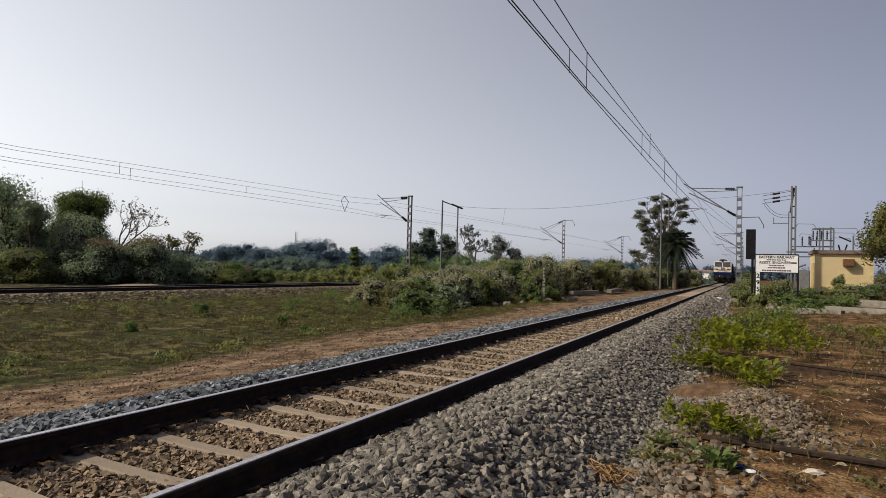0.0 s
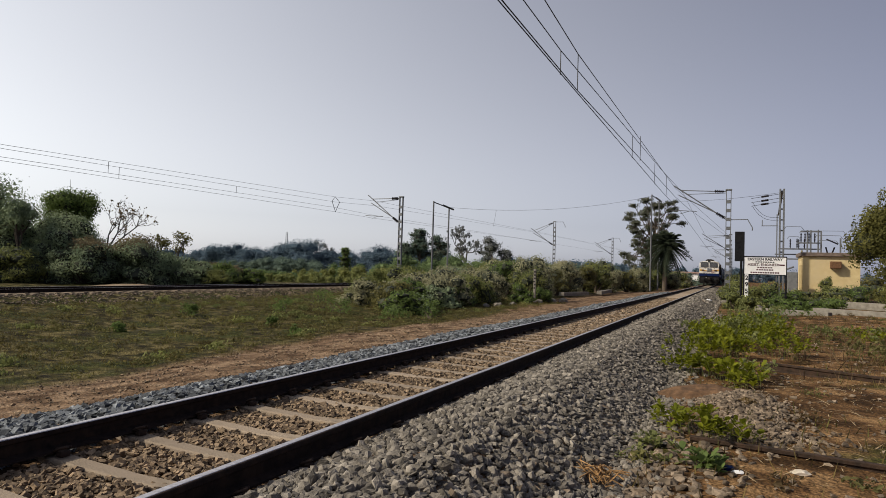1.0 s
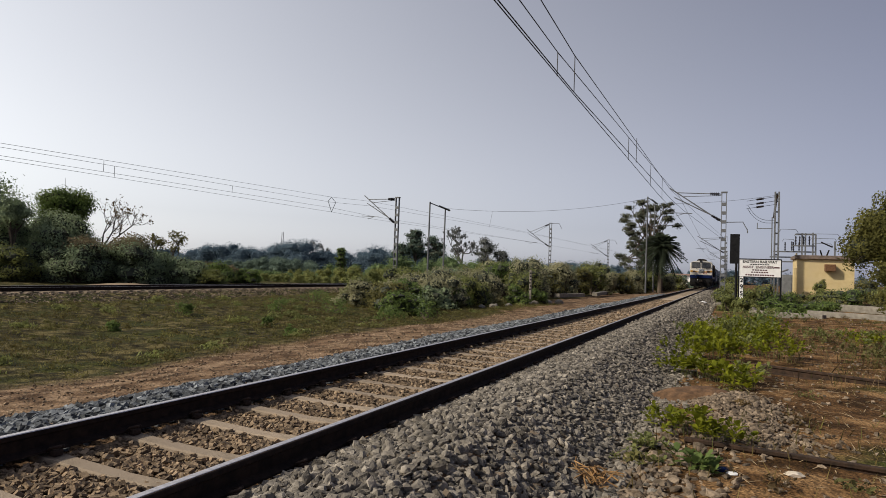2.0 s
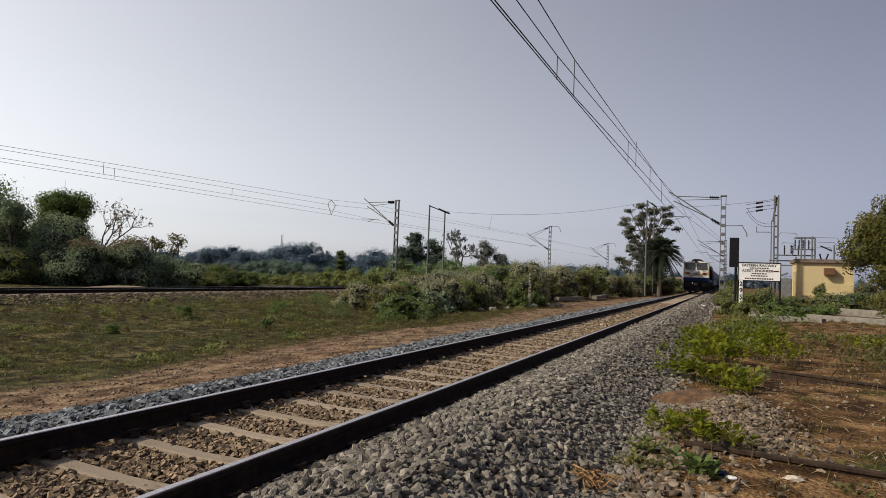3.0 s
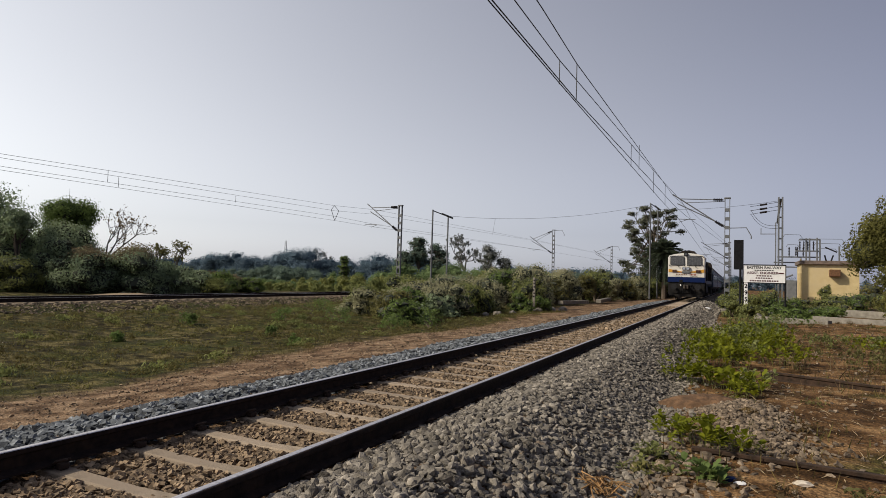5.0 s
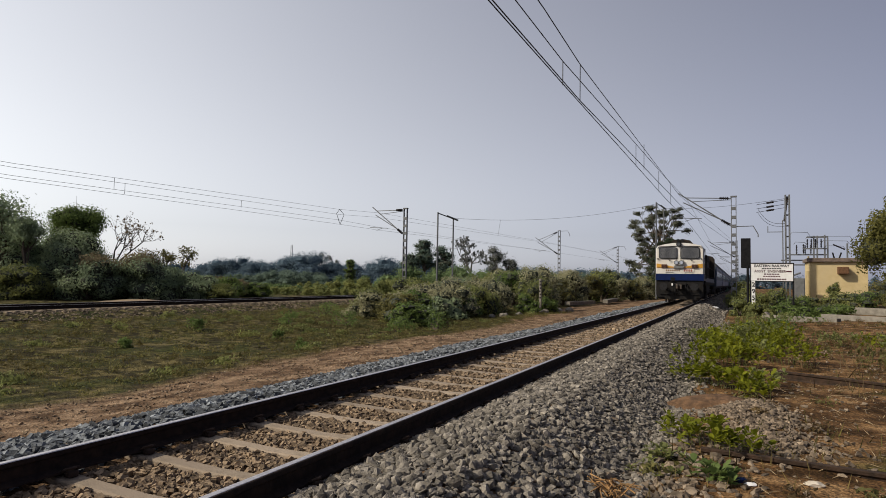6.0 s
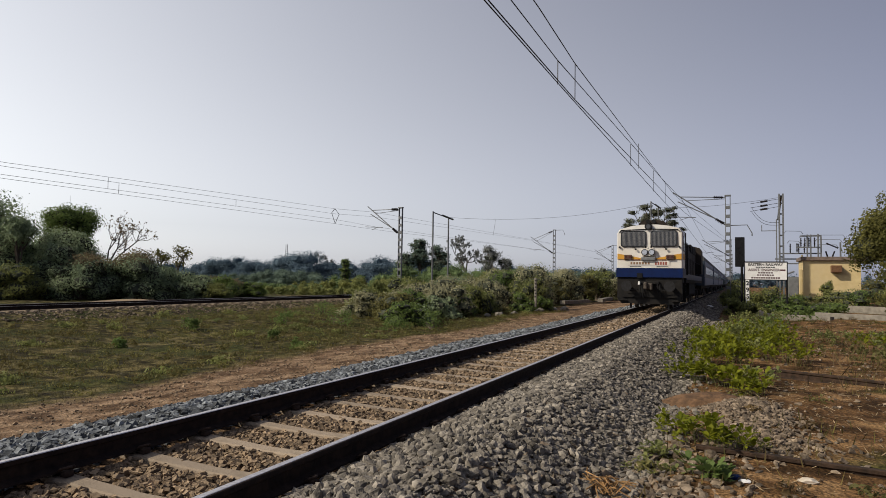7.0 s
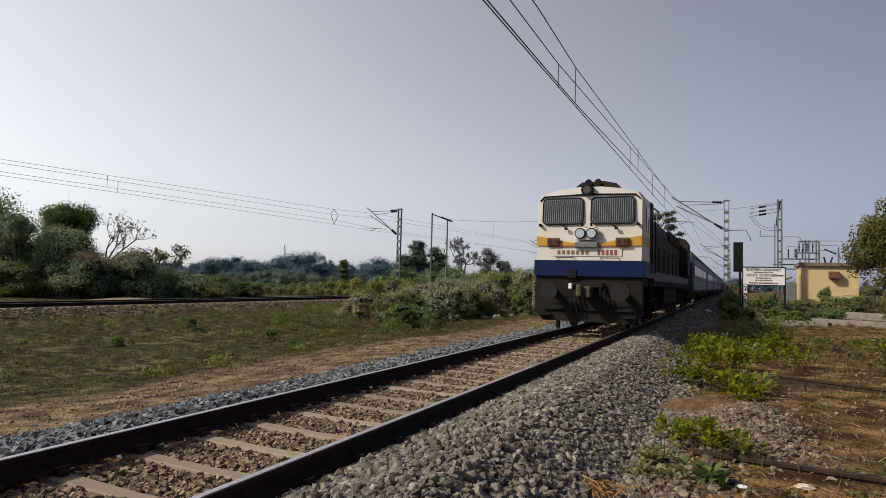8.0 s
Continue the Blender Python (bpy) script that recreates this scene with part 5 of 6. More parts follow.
bare_tree(-44.9, 35.0, 2.7, 0.13, 5, "bare grey tree with a few hanging dry leaves", 420, 0.20, 0.15, 0.66)
bare_tree(-44.3, 112, 3.4, 0.32, 6, "bare tree with haze-tinted leaves and a wide fan of branches", 4200, 0.28, 0.0, 0.66, "leaf_haze")
bare_tree(-166, 230, 4.6, 0.35, 6, "bare tree with pale haze-tinted leaves far behind the wood", 2600, 0.5, 0.0, 0.60, "leaf_haze")
for x, y, h, w in ((-44.0, 40.0, 4.7, 1.9), (-43.9, 42.0, 5.0, 2.3)):
    tree(x, y, h, round_blobs(h, w, 11, 0.60), 420, 0.24, M["leaf_dull"], M["bark_pale"], "slender thin-leaved young tree", spread_r=0.4)



# wooded rise, hazy tree line and scrub in the distance
def far_wood(label, a, b, hts, depth, size, n, lm, wide=1.0, step=0.55):
    """Crowns of a distant wood, side by side from a to b, as high as the stops of hts say."""
    blobs = []
    ln = math.hypot(b[0] - a[0], b[1] - a[1])
    count = int(ln / (step * sum(hts) / len(hts)))
    ts = np.linspace(0, 1, count)
    for t, h in zip(ts, np.interp(ts, np.linspace(0, 1, len(hts)), hts)):
        for row in range(2):
            hh = h * rng.uniform(0.80, 1.04)
            x, y = a[0] + (b[0] - a[0]) * t + rng.uniform(-0.3, 0.3) * hh, a[1] + (b[1] - a[1]) * t + depth * (row * 0.6 + rng.uniform(0, 0.4))
            for _ in range(7):
                r, u = hh * rng.uniform(0.16, 0.30), rng.uniform(0.05, 0.80)
                q = hh * 0.26 * wide * math.sqrt(1 - 0.7 * u * u)
                blobs.append((x + rng.uniform(-1, 1) * q, y + rng.uniform(-1, 1) * q, u * hh - 0.8, r * wide, r * wide, r))
    v, f = leaf_cloud(blobs, int(n * 1.7), size, clumps=60, spread_r=0.19, jitter=0.3, core=0.5)
    return tagged(new("far_woods", raw_mesh("far_woods", v, f, lm)), label, "woods", kind="stuff")


far_wood("wooded rise behind the fields, tinted blue-green for haze", (-188, 170), (-130, 170), (7.0, 7.2, 7.9, 10.3, 11.6, 11.6, 11.0, 12.6, 12.6, 12.2, 9.6), 14, 0.55, 36000, M["leaf_far_haze"], 1.6, 0.6)
far_wood("tree line on the horizon, tinted blue-green for haze", (-300, 235), (-158, 235), (9, 10, 9, 8.5, 9), 30, 1.0, 16000, M["leaf_far_haze"])
far_wood("tree line on the horizon, tinted blue-green for haze", (-156, 205), (-96, 205), (8.6, 8.8, 9.2, 11.6, 11.6, 11.4, 10.6, 9.4), 14, 0.6, 26000, M["leaf_far_haze"], 1.6, 0.6)
far_wood("tree line on the horizon, tinted blue-green for haze", (-100, 260), (60, 340), (9, 8.5, 8, 7.5, 7, 7), 30, 1.0, 16000, M["leaf_far_haze"])
far_wood("haze-tinted green trees before the wooded rise", (-88, 92), (-66, 92), (2.8, 3.8, 3.6, 2.4), 10, 0.28, 14000, M["leaf_mid_haze"], 1.4)
far_wood("green scrub and young trees in the middle distance", (-52, 80), (-20, 90), (2.4, 3.8, 4.4, 4.3, 4.0, 3.4), 12, 0.28, 26000, M["leaf_midgreen_haze"], 1.4)
far_wood("low yellowish scrub along the far bank", (-56, 72), (-30, 64), (1.5, 2.1, 2.2), 7, 0.2, 14000, M["leaf_olive"])
far_wood("low green scrub beyond the second track", (-48, 51), (-33, 56), (0.9, 1.3, 1.0), 5, 0.15, 8000, M["leaf_olive"], 1.3, 0.5)
far_wood("low green scrub beyond the second track", (-70, 62), (-46, 66), (1.4, 1.3, 1.0), 7, 0.22, 10000, M["leaf_midgreen_haze"])
far_wood("low haze-tinted grey-green scrub along the far line", (-30, 110), (0, 130), (4.2, 4.0, 3.6, 3.4), 16, 0.36, 14000, M["leaf_mid_haze"])
for x, y, h, w, n, lm, low, core in ((-44.8, 93, 9.6, 4.4, 3600, "leaf_mid_haze", 0.34, 0.5), (-42.2, 95, 8.4, 4.6, 3600, "leaf_mid_haze", 0.30, 0.5), (-46.6, 91, 6.8, 3.6, 2600, "leaf_mid_haze", 0.30, 0.5), (-39.4, 112, 9.0, 5.4, 3600, "leaf_haze", 0.36, 0.45), (-36.6, 113, 6.6, 4.2, 2400, "leaf_haze", 0.30, 0.5), (-59.4, 92, 5.8, 2.6, 2600, "leaf_green", 0.15, 0.6)):
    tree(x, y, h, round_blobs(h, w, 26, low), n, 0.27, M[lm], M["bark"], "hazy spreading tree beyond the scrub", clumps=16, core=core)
for x, y, h in ((-150.5, 186, 14.6), (-107.0, 196, 14.4)):
    tw = thing("radio_mast", pose(x, y, -1), "slender hazy radio mast above the woods", "mast")
    for e in (-0.5, 0.5):
        part("upright", Shape().tube((e, 0, 0), (e * 0.7, 0, h), 0.12, 0.09, 6), M["galv"], tw)
    for k in range(8):
        part("rung", Shape().tube((-0.45, 0, h * (0.5 + k * 0.06)), (0.45, 0, h * (0.53 + k * 0.06)), 0.05, n=5), M["galv"], tw)

# big tree and palm behind the poles
big = []
for k in range(64):
    u = (k + 0.5) / 64
    a, rr = k * 2.4, (1.3 + 2.9 * math.sin(math.pi * (0.12 + 0.70 * u))) * rng.uniform(0.35, 1.0)
    q = rng.uniform(0.42, 0.88)
    big.append((math.cos(a) * rr - 0.9 + 1.5 * u, math.sin(a) * rr, 3.0 + 9.4 * u, q, q, q * 0.55))
tree(-6.7, 90, 12.4, big, 15000, 0.24, M["leaf_layer"], M["bark"], "tall layered tree standing over the hedge", z=-0.6, trunk_r=0.24, clumps=20, core=0.55)
pm = thing("palm_tree", pose(-4.3, 84, -0.6), "date palm with a full head of arching fronds", "palm")
part("trunk", Shape().tube((0, 0, 0), (0.1, 0, 5.9), 0.32, 0.26, 10), M["bark"], pm)
for k in range(150):
    a, el = rng.uniform(0, 2 * math.pi), rng.uniform(-1.0, 1.4)
    fr = Shape()
    ln = rng.uniform(2.5, 3.4)
    base = Vector((0.1, 0, 5.9))
    dirv = Vector((math.cos(a) * math.cos(el), math.sin(a) * math.cos(el), math.sin(el)))
    sd = dirv.cross(Vector((0, 0, 1))).normalized()
    prev = base
    for j in range(1, 8):
        u = j / 7
        p = base + dirv * ln * u - Vector((0, 0, 1.5 * u * u))
        fr.tube(prev, p, 0.025, 0.018, 4)
        for sgn in (-1, 1):
            for dz in (0.0, 0.5):
                o = prev.lerp(p, dz)
                tip = o + sd * sgn * 0.62 * (1.1 - 0.6 * u) + dirv * 0.3 - Vector((0, 0, 0.15))
                fr.add([o - dirv * 0.15, tip, o + dirv * 0.15], [(0, 1, 2)])
        prev = p
    part("frond", fr, M["leaf_palm"], pm)

# hedge of shrubs along the soil strip: front row low and green, rising and greyer further on
HEDGE = "dense tangled roadside shrub along the soil strip"
for x, y, h, w, lm in ((-10.4, 25.6, 1.2, 2.2, "leaf_green"), (-10.4, 27.4, 1.0, 1.5, "leaf_deep_haze"), (-12.0, 27.0, 1.5, 2.6, "leaf_dull"), (-14.2, 28.0, 1.5, 2.4, "leaf_grey"), (-11.8, 29.0, 1.6, 2.6, "leaf_green"), (-13.0, 30.5, 1.9, 3.0, "leaf_grey"), (-11.4, 31.5, 1.4, 2.4, "leaf_deep_haze"), (-15.6, 31.0, 1.7, 2.8, "leaf_olive"), (-11.8, 33.5, 1.9, 3.0, "leaf_grey"), (-11.3, 34.5, 1.3, 2.0, "leaf_green"), (-13.8, 35.0, 2.1, 3.2, "leaf_grey"), (-11.6, 37.0, 2.1, 3.0, "leaf_olive"), (-11.2, 38.0, 1.6, 2.2, "leaf_green"), (-9.2, 40.2, 1.4, 1.7, "leaf_green"), (-8.5, 42.0, 1.3, 1.6, "leaf_green"), (-11.6, 40.5, 2.5, 3.2, "leaf_grey"), (-16.5, 37, 2.2, 4.0, "leaf_olive"), (-14.2, 41, 2.4, 3.8, "leaf_grey"), (-10.0, 43.6, 2.7, 3.0, "leaf_olive"), (-10.4, 46.2, 3.5, 3.2, "leaf_grey"), (-12.8, 47.6, 3.3, 4.0, "leaf_green"), (-11.4, 50.2, 2.8, 2.8, "leaf_olive"), (-17, 45, 2.6, 4.4, "leaf_deep_haze"), (-14.6, 52, 3.4, 4.4, "leaf_grey"), (-12.4, 54, 3.7, 3.6, "leaf_grey"), (-11.6, 58, 3.0, 2.8, "leaf_dull"), (-14.0, 58, 3.9, 4.6, "leaf_olive"), (-11.8, 63, 3.7, 3.6, "leaf_grey"), (-11.0, 67.5, 3.2, 3.0, "leaf_dull"), (-13.4, 67, 4.1, 5.0, "leaf_grey"), (-10.6, 72, 3.7, 3.8, "leaf_olive"), (-9.6, 76, 3.0, 3.0, "leaf_grey"), (-11.4, 77, 4.2, 5.0, "leaf_olive"), (-8.4, 80, 3.4, 3.4, "leaf_dull"), (-8.6, 85, 4.0, 4.6, "leaf_grey"), (-6.4, 88, 3.1, 3.2, "leaf_olive"), (-4.7, 95, 3.0, 3.6, "leaf_grey"), (-6.8, 93, 3.6, 4.4, "leaf_olive"), (-4.6, 106, 2.9, 4.0, "leaf_olive"), (-4.8, 120, 2.9, 4.2, "leaf_grey"), (-18, 53, 2.7, 5, "leaf_olive"), (-16, 60, 3.2, 5.6, "leaf_deep_haze"), (-20, 66, 3.2, 6, "leaf_olive")):
    bush(x, y, h, w, int(1500 * w), 0.15 if y < 60 else 0.2, M[lm], HEDGE, name="shrub", lumps=18, clumps=30)
for x, y, h, w in ((-9.0, 22.5, 0.8, 1.4), (-8.6, 15.5, 0.45, 0.5), (-11.0, 17.2, 0.45, 0.5), (-15.4, 17.6, 0.6, 0.7), (-13.0, 12.6, 0.35, 0.6), (-8.3, 24.5, 1.0, 1.5), (-12.5, 23.0, 0.9, 2.0), (-16.5, 27, 0.9, 2.4), (-14.5, 22, 0.7, 1.6), (-17.5, 33, 1.1, 2.6)):
    bush(x, y, h, w, 420, 0.10, M["leaf_green"], "low scrubby plant on the grassy slope", name="low_shrub")

# right-hand verge
for x, y, h, w, lm in ((4.7, 38.6, 0.95, 1.5, "leaf_olive"), (5.9, 38.9, 0.9, 1.8, "leaf_green"), (3.7, 39.5, 1.1, 1.2, "leaf_olive"), (7.2, 39, 0.8, 2.0, "leaf_green"), (8.6, 41, 0.9, 2.2, "leaf_green"), (3.6, 47, 1.5, 1.8, "leaf_olive"), (4.6, 43, 1.4, 1.8, "leaf_olive"), (5.6, 44.5, 1.8, 2.2, "leaf_olive"), (6.6, 43, 1.2, 2.2, "leaf_green"), (7.8, 46, 1.3, 2.6, "leaf_olive"), (9.6, 50, 1.5, 3.0, "leaf_olive"), (11.5, 52, 1.6, 3.0, "leaf_green"), (10.4, 57, 2.3, 1.4, "leaf_olive"), (13.5, 50, 1.8, 3.0, "leaf_olive"), (4.1, 52, 1.7, 2.0, "leaf_olive"), (3.9, 60, 2.0, 2.4, "leaf_olive"), (4.0, 72, 2.2, 3, "leaf_olive"), (4.2, 88, 2.4, 3, "leaf_olive"), (14.2, 57, 2.6, 3.6, "leaf_dull"), (16.8, 60, 3.0, 4.4, "leaf_olive"), (19.5, 58, 2.8, 4.6, "leaf_dull")):
    bush(x, y, h, w, 2400, 0.14, M[lm], "leafy green shrub beside the hut and board", name="shrub")
side = [(0.2, 0, 5.3, 1.5, 1.5, 0.9), (-1.0, 0, 4.5, 1.3, 1.3, 0.9), (1.6, 0, 4.8, 1.5, 1.5, 1.0), (-1.7, -0.2, 3.4, 1.2, 1.2, 0.9), (0, -0.7, 3.9, 1.6, 1.4, 1.0), (2.4, 0, 3.6, 1.4, 1.4, 1.0), (-0.6, -0.5, 2.2, 1.2, 1.2, 0.9), (0.6, -0.8, 2.4, 1.6, 1.3, 1.0), (-0.3, -0.8, 1.0, 1.4, 1.1, 0.62), (2.4, -0.3, 1.8, 1.4, 1.3, 1.0)]
tree(12.2, 39.6, 7.0, [(q[0], q[1], q[2] * 1.1, q[3], q[4], q[5] * 1.1) for q in side], 52000, 0.17, M["leaf_canopy"], M["bark"], "full olive-green tree with sunlit outer leaves", clumps=34, spread_r=0.26, core=0.68)


def weed(x, y, h, w, n, size, lm, label):
    """A low leafy weed: short stalks that carry whorls of broad folded leaves, turned up and outwards."""
    t = thing("weed", pose(x, y, gz(x, y) - 0.02), label, "weed")
    st, roots = Shape(), []
    per = 9
    h, n = h * 1.35, int(n * 1.7)
    for _ in range(max(5, n // per)):
        px, py = rng.normal(0, w * 0.26, 2)
        hh = h * rng.uniform(0.45, 1.0)
        q = Vector((px * 1.15 + rng.normal(0, 0.03), py * 1.15 + rng.normal(0, 0.03), hh))
        st.tube((px * 0.9, py * 0.9, 0), q, 0.004, 0.002, 4)
        roots += [(q.x, q.y, hh - 0.45 * hh * rng.uniform(0, 1) ** 1.6) for _ in range(per)]
    tagged(part("stem_tuft", st, M["leaf_olive"], t), kind="stuff")
    o = np.array(roots)
    k = len(o)
    a, up = rng.uniform(0, 2 * math.pi, k), rng.uniform(-0.1, 1.2, k)
    d = np.stack([np.cos(a) * np.cos(up), np.sin(a) * np.cos(up), np.sin(up)], 1)
    sd = np.stack([-np.sin(a), np.cos(a), np.zeros(k)], 1)
    nr = np.cross(sd, d)
    ln = (size * rng.uniform(0.6, 1.25, k))[:, None]
    wd, fold = ln * rng.uniform(0.20, 0.28, (k, 1)), ln * 0.07
    tip = o + d * ln - np.array([0, 0, 1.0]) * ln * 0.15
    side = [(o + d * ln * 0.38 + sd * e * wd * 0.8 + nr * fold, o + d * ln * 0.72 + sd * e * wd + nr * fold) for e in (-1, 1)]
    v = np.stack([o, side[0][0], side[0][1], tip, side[1][1], side[1][0]], 1).reshape(-1, 3)
    f = (np.arange(k)[:, None, None] * 6 + np.array([(0, 1, 2, 3), (0, 3, 4, 5)])[None]).reshape(-1, 4)
    lv = new("foliage", raw_mesh("foliage", v, f, M[lm]))
    lv.parent = t
    return t


LW = "leafy yellow-green weed in the stony verge"
for x, y, h, w, n, size, lm in ((3.42, 7.40, 0.24, 0.55, 110, 0.105, "leaf_bright"), (3.70, 7.22, 0.20, 0.45, 80, 0.10, "leaf_bright"), (3.1, 7.85, 0.22, 0.40, 60, 0.10, "leaf_bright"), (3.53, 6.2, 0.13, 0.26, 70, 0.12, "leaf_green"), (2.95, 6.9, 0.12, 0.5, 90, 0.07, "leaf_olive"), (3.0, 6.3, 0.10, 0.4, 60, 0.06, "leaf_olive"),
                                (2.95, 12.5, 0.34, 0.7, 150, 0.14, "leaf_bright"), (3.35, 12.2, 0.26, 0.7, 130, 0.13, "leaf_bright"), (3.75, 11.7, 0.30, 0.7, 150, 0.14, "leaf_bright"), (4.0, 11.2, 0.24, 0.6, 110, 0.12, "leaf_bright"), (4.15, 12.6, 0.24, 0.7, 90, 0.11, "leaf_olive")):
    weed(x, y, h, w, n, size, lm, LW)
for k in range(20):
    x, y = rng.uniform(3.1, 4.9), rng.uniform(14.8, 22.5)
    weed(x, y, rng.uniform(0.30, 0.5), 1.1, 190, 0.13, ("leaf_bright", "leaf_bright", "leaf_bright", "leaf_olive")[k % 4], LW)
for k in range(24):
    x, y = rng.uniform(6.4, 11.5), rng.uniform(15.5, 26)
    weed(x, y, rng.uniform(0.26, 0.42), 1.2, 190, 0.12, ("leaf_bright", "leaf_olive", "leaf_dull")[k % 3], "thin yellowing weed on dry soil")
for k in range(10):
    x, y = rng.uniform(3.2, 6.5), rng.uniform(23, 36)
    weed(x, y, rng.uniform(0.25, 0.45), 1.3, 120, 0.13, ("leaf_green", "leaf_olive")[k % 2], LW)


def scrub(name, label, n_blobs, x0, x1, y0, y1, r, leaves, size, lm, gather=0.0):
    """Low tufts of leaves hugging the ground."""
    x, y = rng.uniform(x0, x1, n_blobs), y0 + (y1 - y0) * rng.uniform(0, 1, n_blobs) ** (1 - gather)
    rr = r * rng.uniform(0.4, 1.3, n_blobs)
    v, f = leaf_cloud(np.stack([x, y, ground_z(x, y) + rr * 0.25, rr, rr, rr * 0.45], 1), leaves, size, clumps=8, spread_r=0.4)
    return tagged(new(name, raw_mesh(name, v, f, M[lm])), label, "grass", kind="stuff")


scrub("grass_tufts", "low olive tufts over the grassy slope", 1000, -20.6, -7.0, 4, 44, 0.20, 26000, 0.085, "leaf_dull", 0.3)
scrub("dry_tufts", "low dry brown tufts over the grassy slope", 700, -20.6, -6.8, 4, 44, 0.18, 18000, 0.08, "leaf_dry", 0.3)
scrub("green_tufts", "low green tufts over the grassy slope", 260, -20.6, -8.0, 6, 44, 0.20, 8000, 0.09, "leaf_dull", 0.3)
scrub("yellow_tufts", "small yellow-green tufts over the grassy slope", 80, -20.6, -7.6, 5, 40, 0.26, 7000, 0.11, "leaf_olive", 0.3)
scrub("verge_tufts", "low dry tufts on the verge", 130, 3.0, 11, 4, 36, 0.16, 7000, 0.06, "leaf_dull")
scrub("verge_dry_tufts", "low dry brown tufts on the verge", 160, 3.6, 11, 4, 36, 0.16, 8000, 0.06, "leaf_brown")


def straws(name, n, x0, x1, y0, y1, lo, hi, material, label):
    """Thin dry stalks lying about."""
    x, y = rng.uniform(x0, x1, n), rng.uniform(y0, y1, n)
    a, ln = rng.uniform(0, math.pi, n), rng.uniform(lo, hi, n)
    z = ground_z(x, y) + 0.012
    d = np.stack([np.cos(a) * ln, np.sin(a) * ln, rng.uniform(-0.1, 0.25, n) * ln], 1)
    s = np.stack([-np.sin(a), np.cos(a), np.zeros(n)], 1) * (0.004 + 0.04 * ln[:, None] * rng.uniform(0.3, 1, (n, 1)))
    p = np.stack([x, y, z], 1)
    v = np.stack([p - d, p - d * 0.2 + s, p + d, p - s], 1)
    ob = new(name, raw_mesh(name, v.reshape(-1, 3), np.arange(n * 4).reshape(n, 4), material))
    return tagged(ob, label, "litter", kind="stuff")


straws("straw", 1100, 3.7, 8.5, 6.0, 13.5, 0.02, 0.10, M["straw"], "pale dry straw and leaf scraps on bare soil")
straws("straw_stems", 160, 4.0, 9.0, 8, 20, 0.08, 0.22, M["straw"], "longer dry stems lying on bare soil")
straws("scraps", 260, 3.0, 8.5, 4.0, 26, 0.02, 0.06, M["litter"], "pale paper and plastic scraps on the verge")
straws("scraps", 260, -20, -6, 5, 40, 0.03, 0.09, M["litter"], "pale paper and plastic scraps on the slope")
dry = thing("dry_weed", pose(2.76, 5.4, gz(2.76, 5.4) + 0.03), "dead orange-brown weed lying flattened on the ballast", "weed")
for k in range(34):
    a, up = rng.uniform(0, 2 * math.pi), rng.uniform(0.0, 0.9) ** 2
    p0 = Vector(rng.normal(0, 0.07, 3)) * 0.8
    d = Vector((math.cos(a) * math.cos(up), math.sin(a) * math.cos(up), math.sin(up)))
    ln = rng.uniform(0.10, 0.30)
    p0.z = abs(p0.z) * 0.5 + 0.02
    bend = Vector(rng.normal(0, 0.03, 3))
    part("dry_stem", Shape().path([p0, p0 + d * ln * 0.5 + Vector((bend.x, bend.y, 0.05)), p0 + d * ln + Vector((bend.y, bend.x, 0.01))], 0.006, 4), M["dry_orange"], dry)


def lumpy(name, x, y, size, material, label, cat):
    """A crumpled or broken lump lying on the ground."""
    bm = bmesh.new()
    bmesh.ops.create_icosphere(bm, subdivisions=2, radius=1)
    for v in bm.verts:
        v.co = Vector((v.co.x * size[0], v.co.y * size[1], v.co.z * size[2])) * rng.uniform(0.75, 1.15)
    me = bpy.data.meshes.new(name)
    bm.to_mesh(me)
    bm.free()
    me.materials.append(material)
    ob = part(name, me, material, at=pose(x, y, gz(x, y) + size[2] * 0.45, 0, 0, rng.uniform(0, 90)))
    return tagged(ob, label, cat)


def mound(name, x, y, rx, ry, h, material, label, cat):
    """A low uneven heap whose skirt runs into the ground."""
    n, rings = 36, 9
    vs = [(0, 0, h)]
    for r in range(1, rings + 1):
        u = r / rings
        for k in range(n):
            a = 2 * math.pi * k / n
            wob = 1 + 0.12 * math.sin(3 * a + x) + 0.07 * math.sin(7 * a + y)
            vs.append((rx * u * wob * math.cos(a), ry * u * wob * math.sin(a), h * (1 - u * u) ** 1.2 + rng.uniform(-0.07, 0.07) * h - 0.10 * u ** 6))
    fs = [(0, 1 + k, 1 + (k + 1) % n) for k in range(n)] + [(1 + r * n + k, 1 + (r + 1) * n + k, 1 + (r + 1) * n + (k + 1) % n, 1 + r * n + (k + 1) % n) for r in range(rings - 1) for k in range(n)]
    return tagged(part(name, Shape().add(vs, fs), material, smooth=True, at=pose(x, y, gz(x, y))), label, cat)


mound("sand_heap", -29.6, 25.5, 1.6, 5.0, 0.45, M["sand"], "long low heap of pale dry sand behind the rails", "sand")
mound("soil_heap", 3.45, 10.1, 0.72, 0.6, 0.12, M["mound_soil"], "low heap of red-brown soil on the verge", "soil")
lumpy("pale_stone", 4.30, 6.40, (0.09, 0.05, 0.03), M["litter"], "flat pale stone lying on the verge", "stone")
lumpy("wrapper", 3.72, 6.28, (0.07, 0.04, 0.025), M["loco_blue"], "crumpled dark blue wrapper on the stones", "litter")
lumpy("paper_scrap", 3.80, 6.18, (0.06, 0.04, 0.02), M["sign_white"], "crumpled white paper scrap on the stones", "litter")
lumpy("cloth", 3.80, 13.6, (0.24, 0.14, 0.05), M["litter"], "pale torn cloth lying among weeds", "litter")
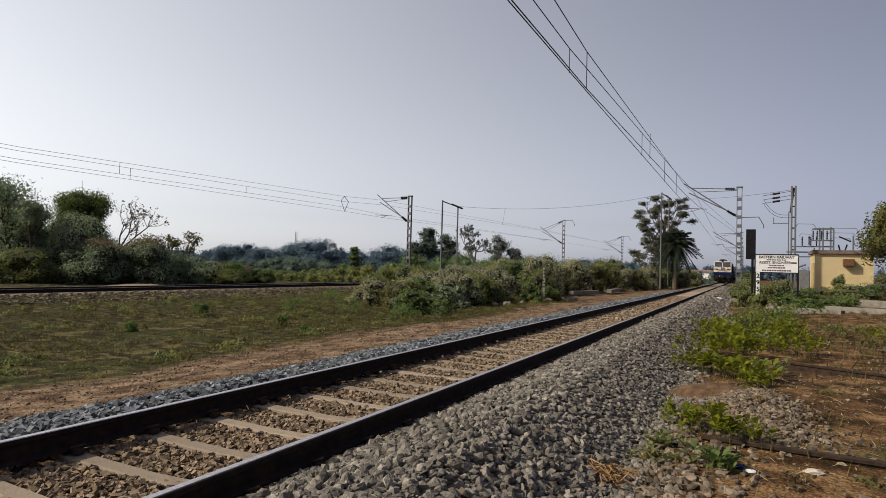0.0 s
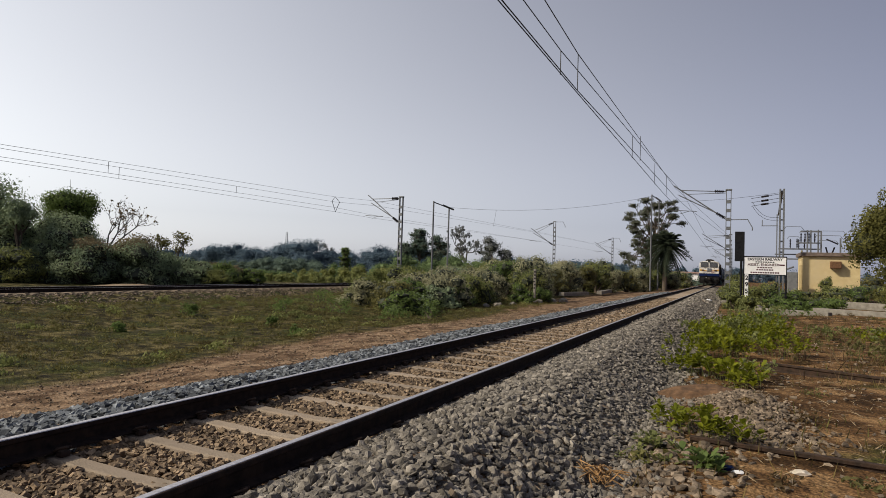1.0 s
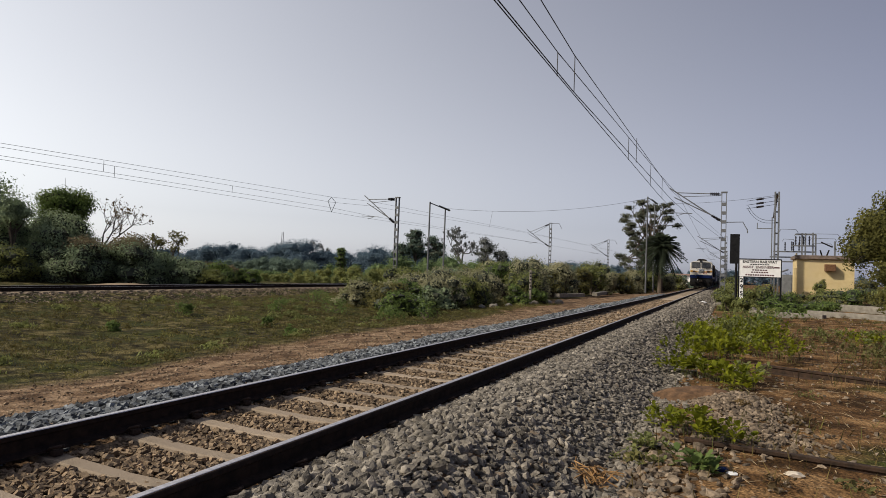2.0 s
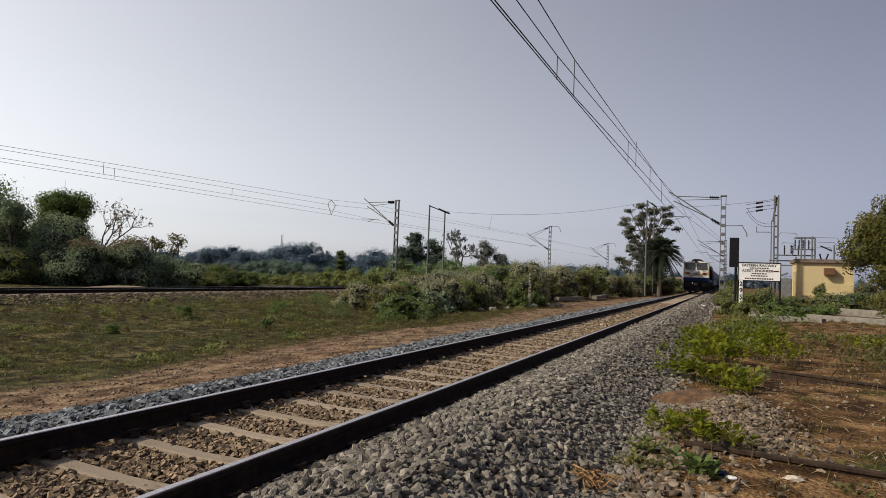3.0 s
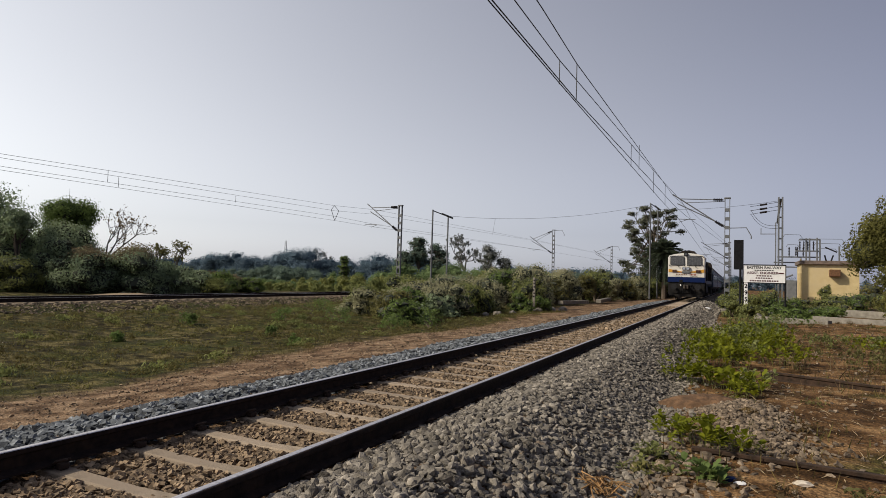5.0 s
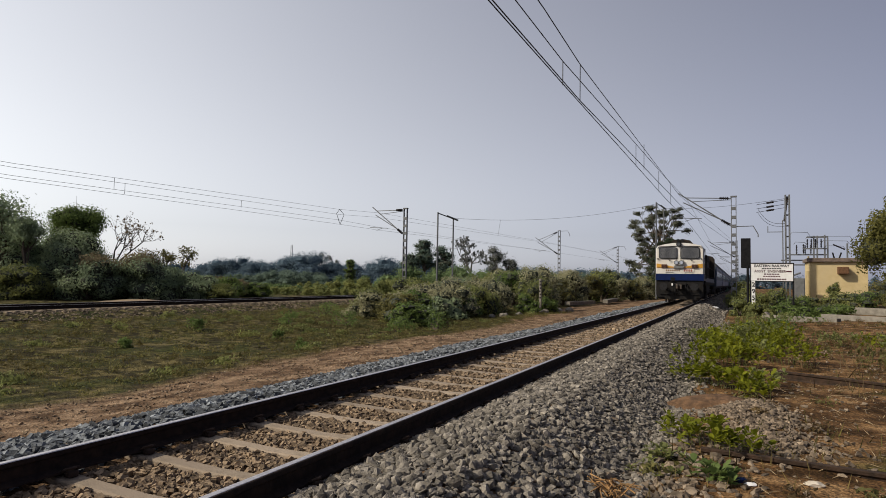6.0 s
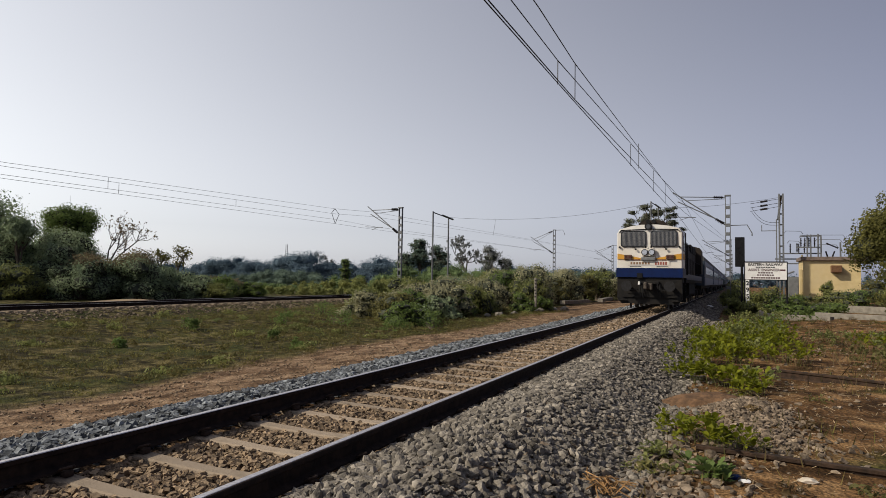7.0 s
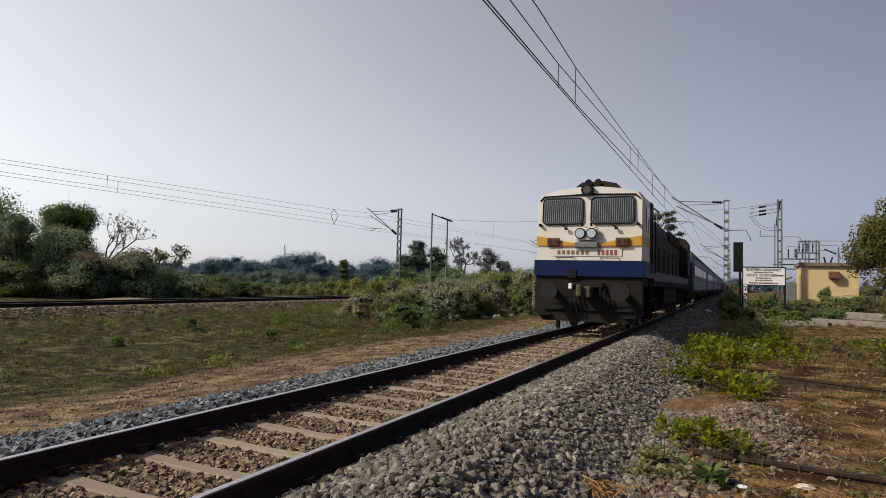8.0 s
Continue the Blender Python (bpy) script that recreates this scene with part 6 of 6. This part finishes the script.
lumpy("white_bag", 2.2, 44.0, (0.30, 0.2, 0.08), M["sign_white"], "white plastic bag on the ballast toe", "litter")
lumpy("boundary_stone", 5.0, 37.5, (0.22, 0.2, 0.3), M["concrete"], "small pale boundary stone in the weeds", "stone")
for x, y, s in ((-9.6, 36.5, 0.3), (-9.2, 38.2, 0.28), (-8.8, 40.0, 0.32), (-8.5, 41.6, 0.34), (-8.0, 43.0, 0.4), (-7.6, 45, 0.42), (-9.9, 35.2, 0.25)):
    lumpy("rubble_block", x, y, (s, s * 0.7, s * 0.6), M["concrete"], "weathered concrete block edging the soil strip", "stone")


def blades(name, xs, ys, h, material, label):
    """Loose grass blades, one thin bent triangle each."""
    n = len(xs)
    a = rng.uniform(0, 2 * math.pi, n)
    hh = h * rng.uniform(0.4, 1.3, n)
    lean = rng.uniform(0.1, 0.7, n) * hh
    b = rng.uniform(0, 2 * math.pi, n)
    w = 0.035 * hh + 0.002
    z = ground_z(xs, ys) - 0.01
    v = np.stack([np.stack([xs - w * np.cos(a), ys - w * np.sin(a), z], 1), np.stack([xs + w * np.cos(a), ys + w * np.sin(a), z], 1), np.stack([xs + lean * np.cos(b), ys + lean * np.sin(b), z + hh], 1)], 1)
    ob = new(name, raw_mesh(name, v.reshape(-1, 3), np.arange(n * 3).reshape(n, 3), material))
    return tagged(ob, label, "grass", kind="stuff")


def patchy(x0, x1, y0, y1, n, cut=0.0, f=0.5):
    x, y = rng.uniform(x0, x1, n), rng.uniform(y0, y1, n)
    p = np.sin(x * f + 2 * np.sin(y * f * 0.7)) + np.sin(y * f * 1.3 + 1.5 * np.sin(x * f * 0.8))
    k = p > cut + rng.normal(0, 0.4, n)
    return x[k], y[k]


blades("dry_grass", *patchy(-21, -6.4, 2, 40, 90000, -0.6), 0.07, M["grass_dry"], "short dry brown grass on the slope")
blades("green_grass", *patchy(-21, -6.8, 2, 40, 60000, 0.35, 0.7), 0.07, M["grass_green"], "patches of short green grass on the slope")
blades("verge_grass", *patchy(2.9, 10, 3, 34, 5000, 0.7, 0.9), 0.14, M["grass_dry"], "dry straw grass on the stony verge")
blades("dry_stems", rng.uniform(4.8, 10.5, 380), rng.uniform(12.5, 20.5, 380), 0.30, M["dry_stem"], "tall dry brown stems standing on the verge")
blades("verge_green_grass", *patchy(2.9, 12, 8, 45, 9000, 0.6, 0.8), 0.16, M["grass_green"], "green grass on the verge")

# nearest loose ballast stones, each by itself
chips = []
for k in range(10):
    v = ICO_V * rng.uniform(0.70, 1.30, (12, 1)) * rng.uniform(0.6, 1.3, (1, 3)) * 0.042
    chips.append(raw_mesh("stone", v, ICO_F, M["ballast_single"]))
for k in range(290):
    x, y = rng.uniform(1.1, 2.9), rng.uniform(2.6, 6.0)
    part("stone", chips[k % 10], None, bed, at=pose(x, y, gz(x, y) + 0.035, rng.uniform(0, 360), rng.uniform(0, 360), rng.uniform(0, 360)))

motions()
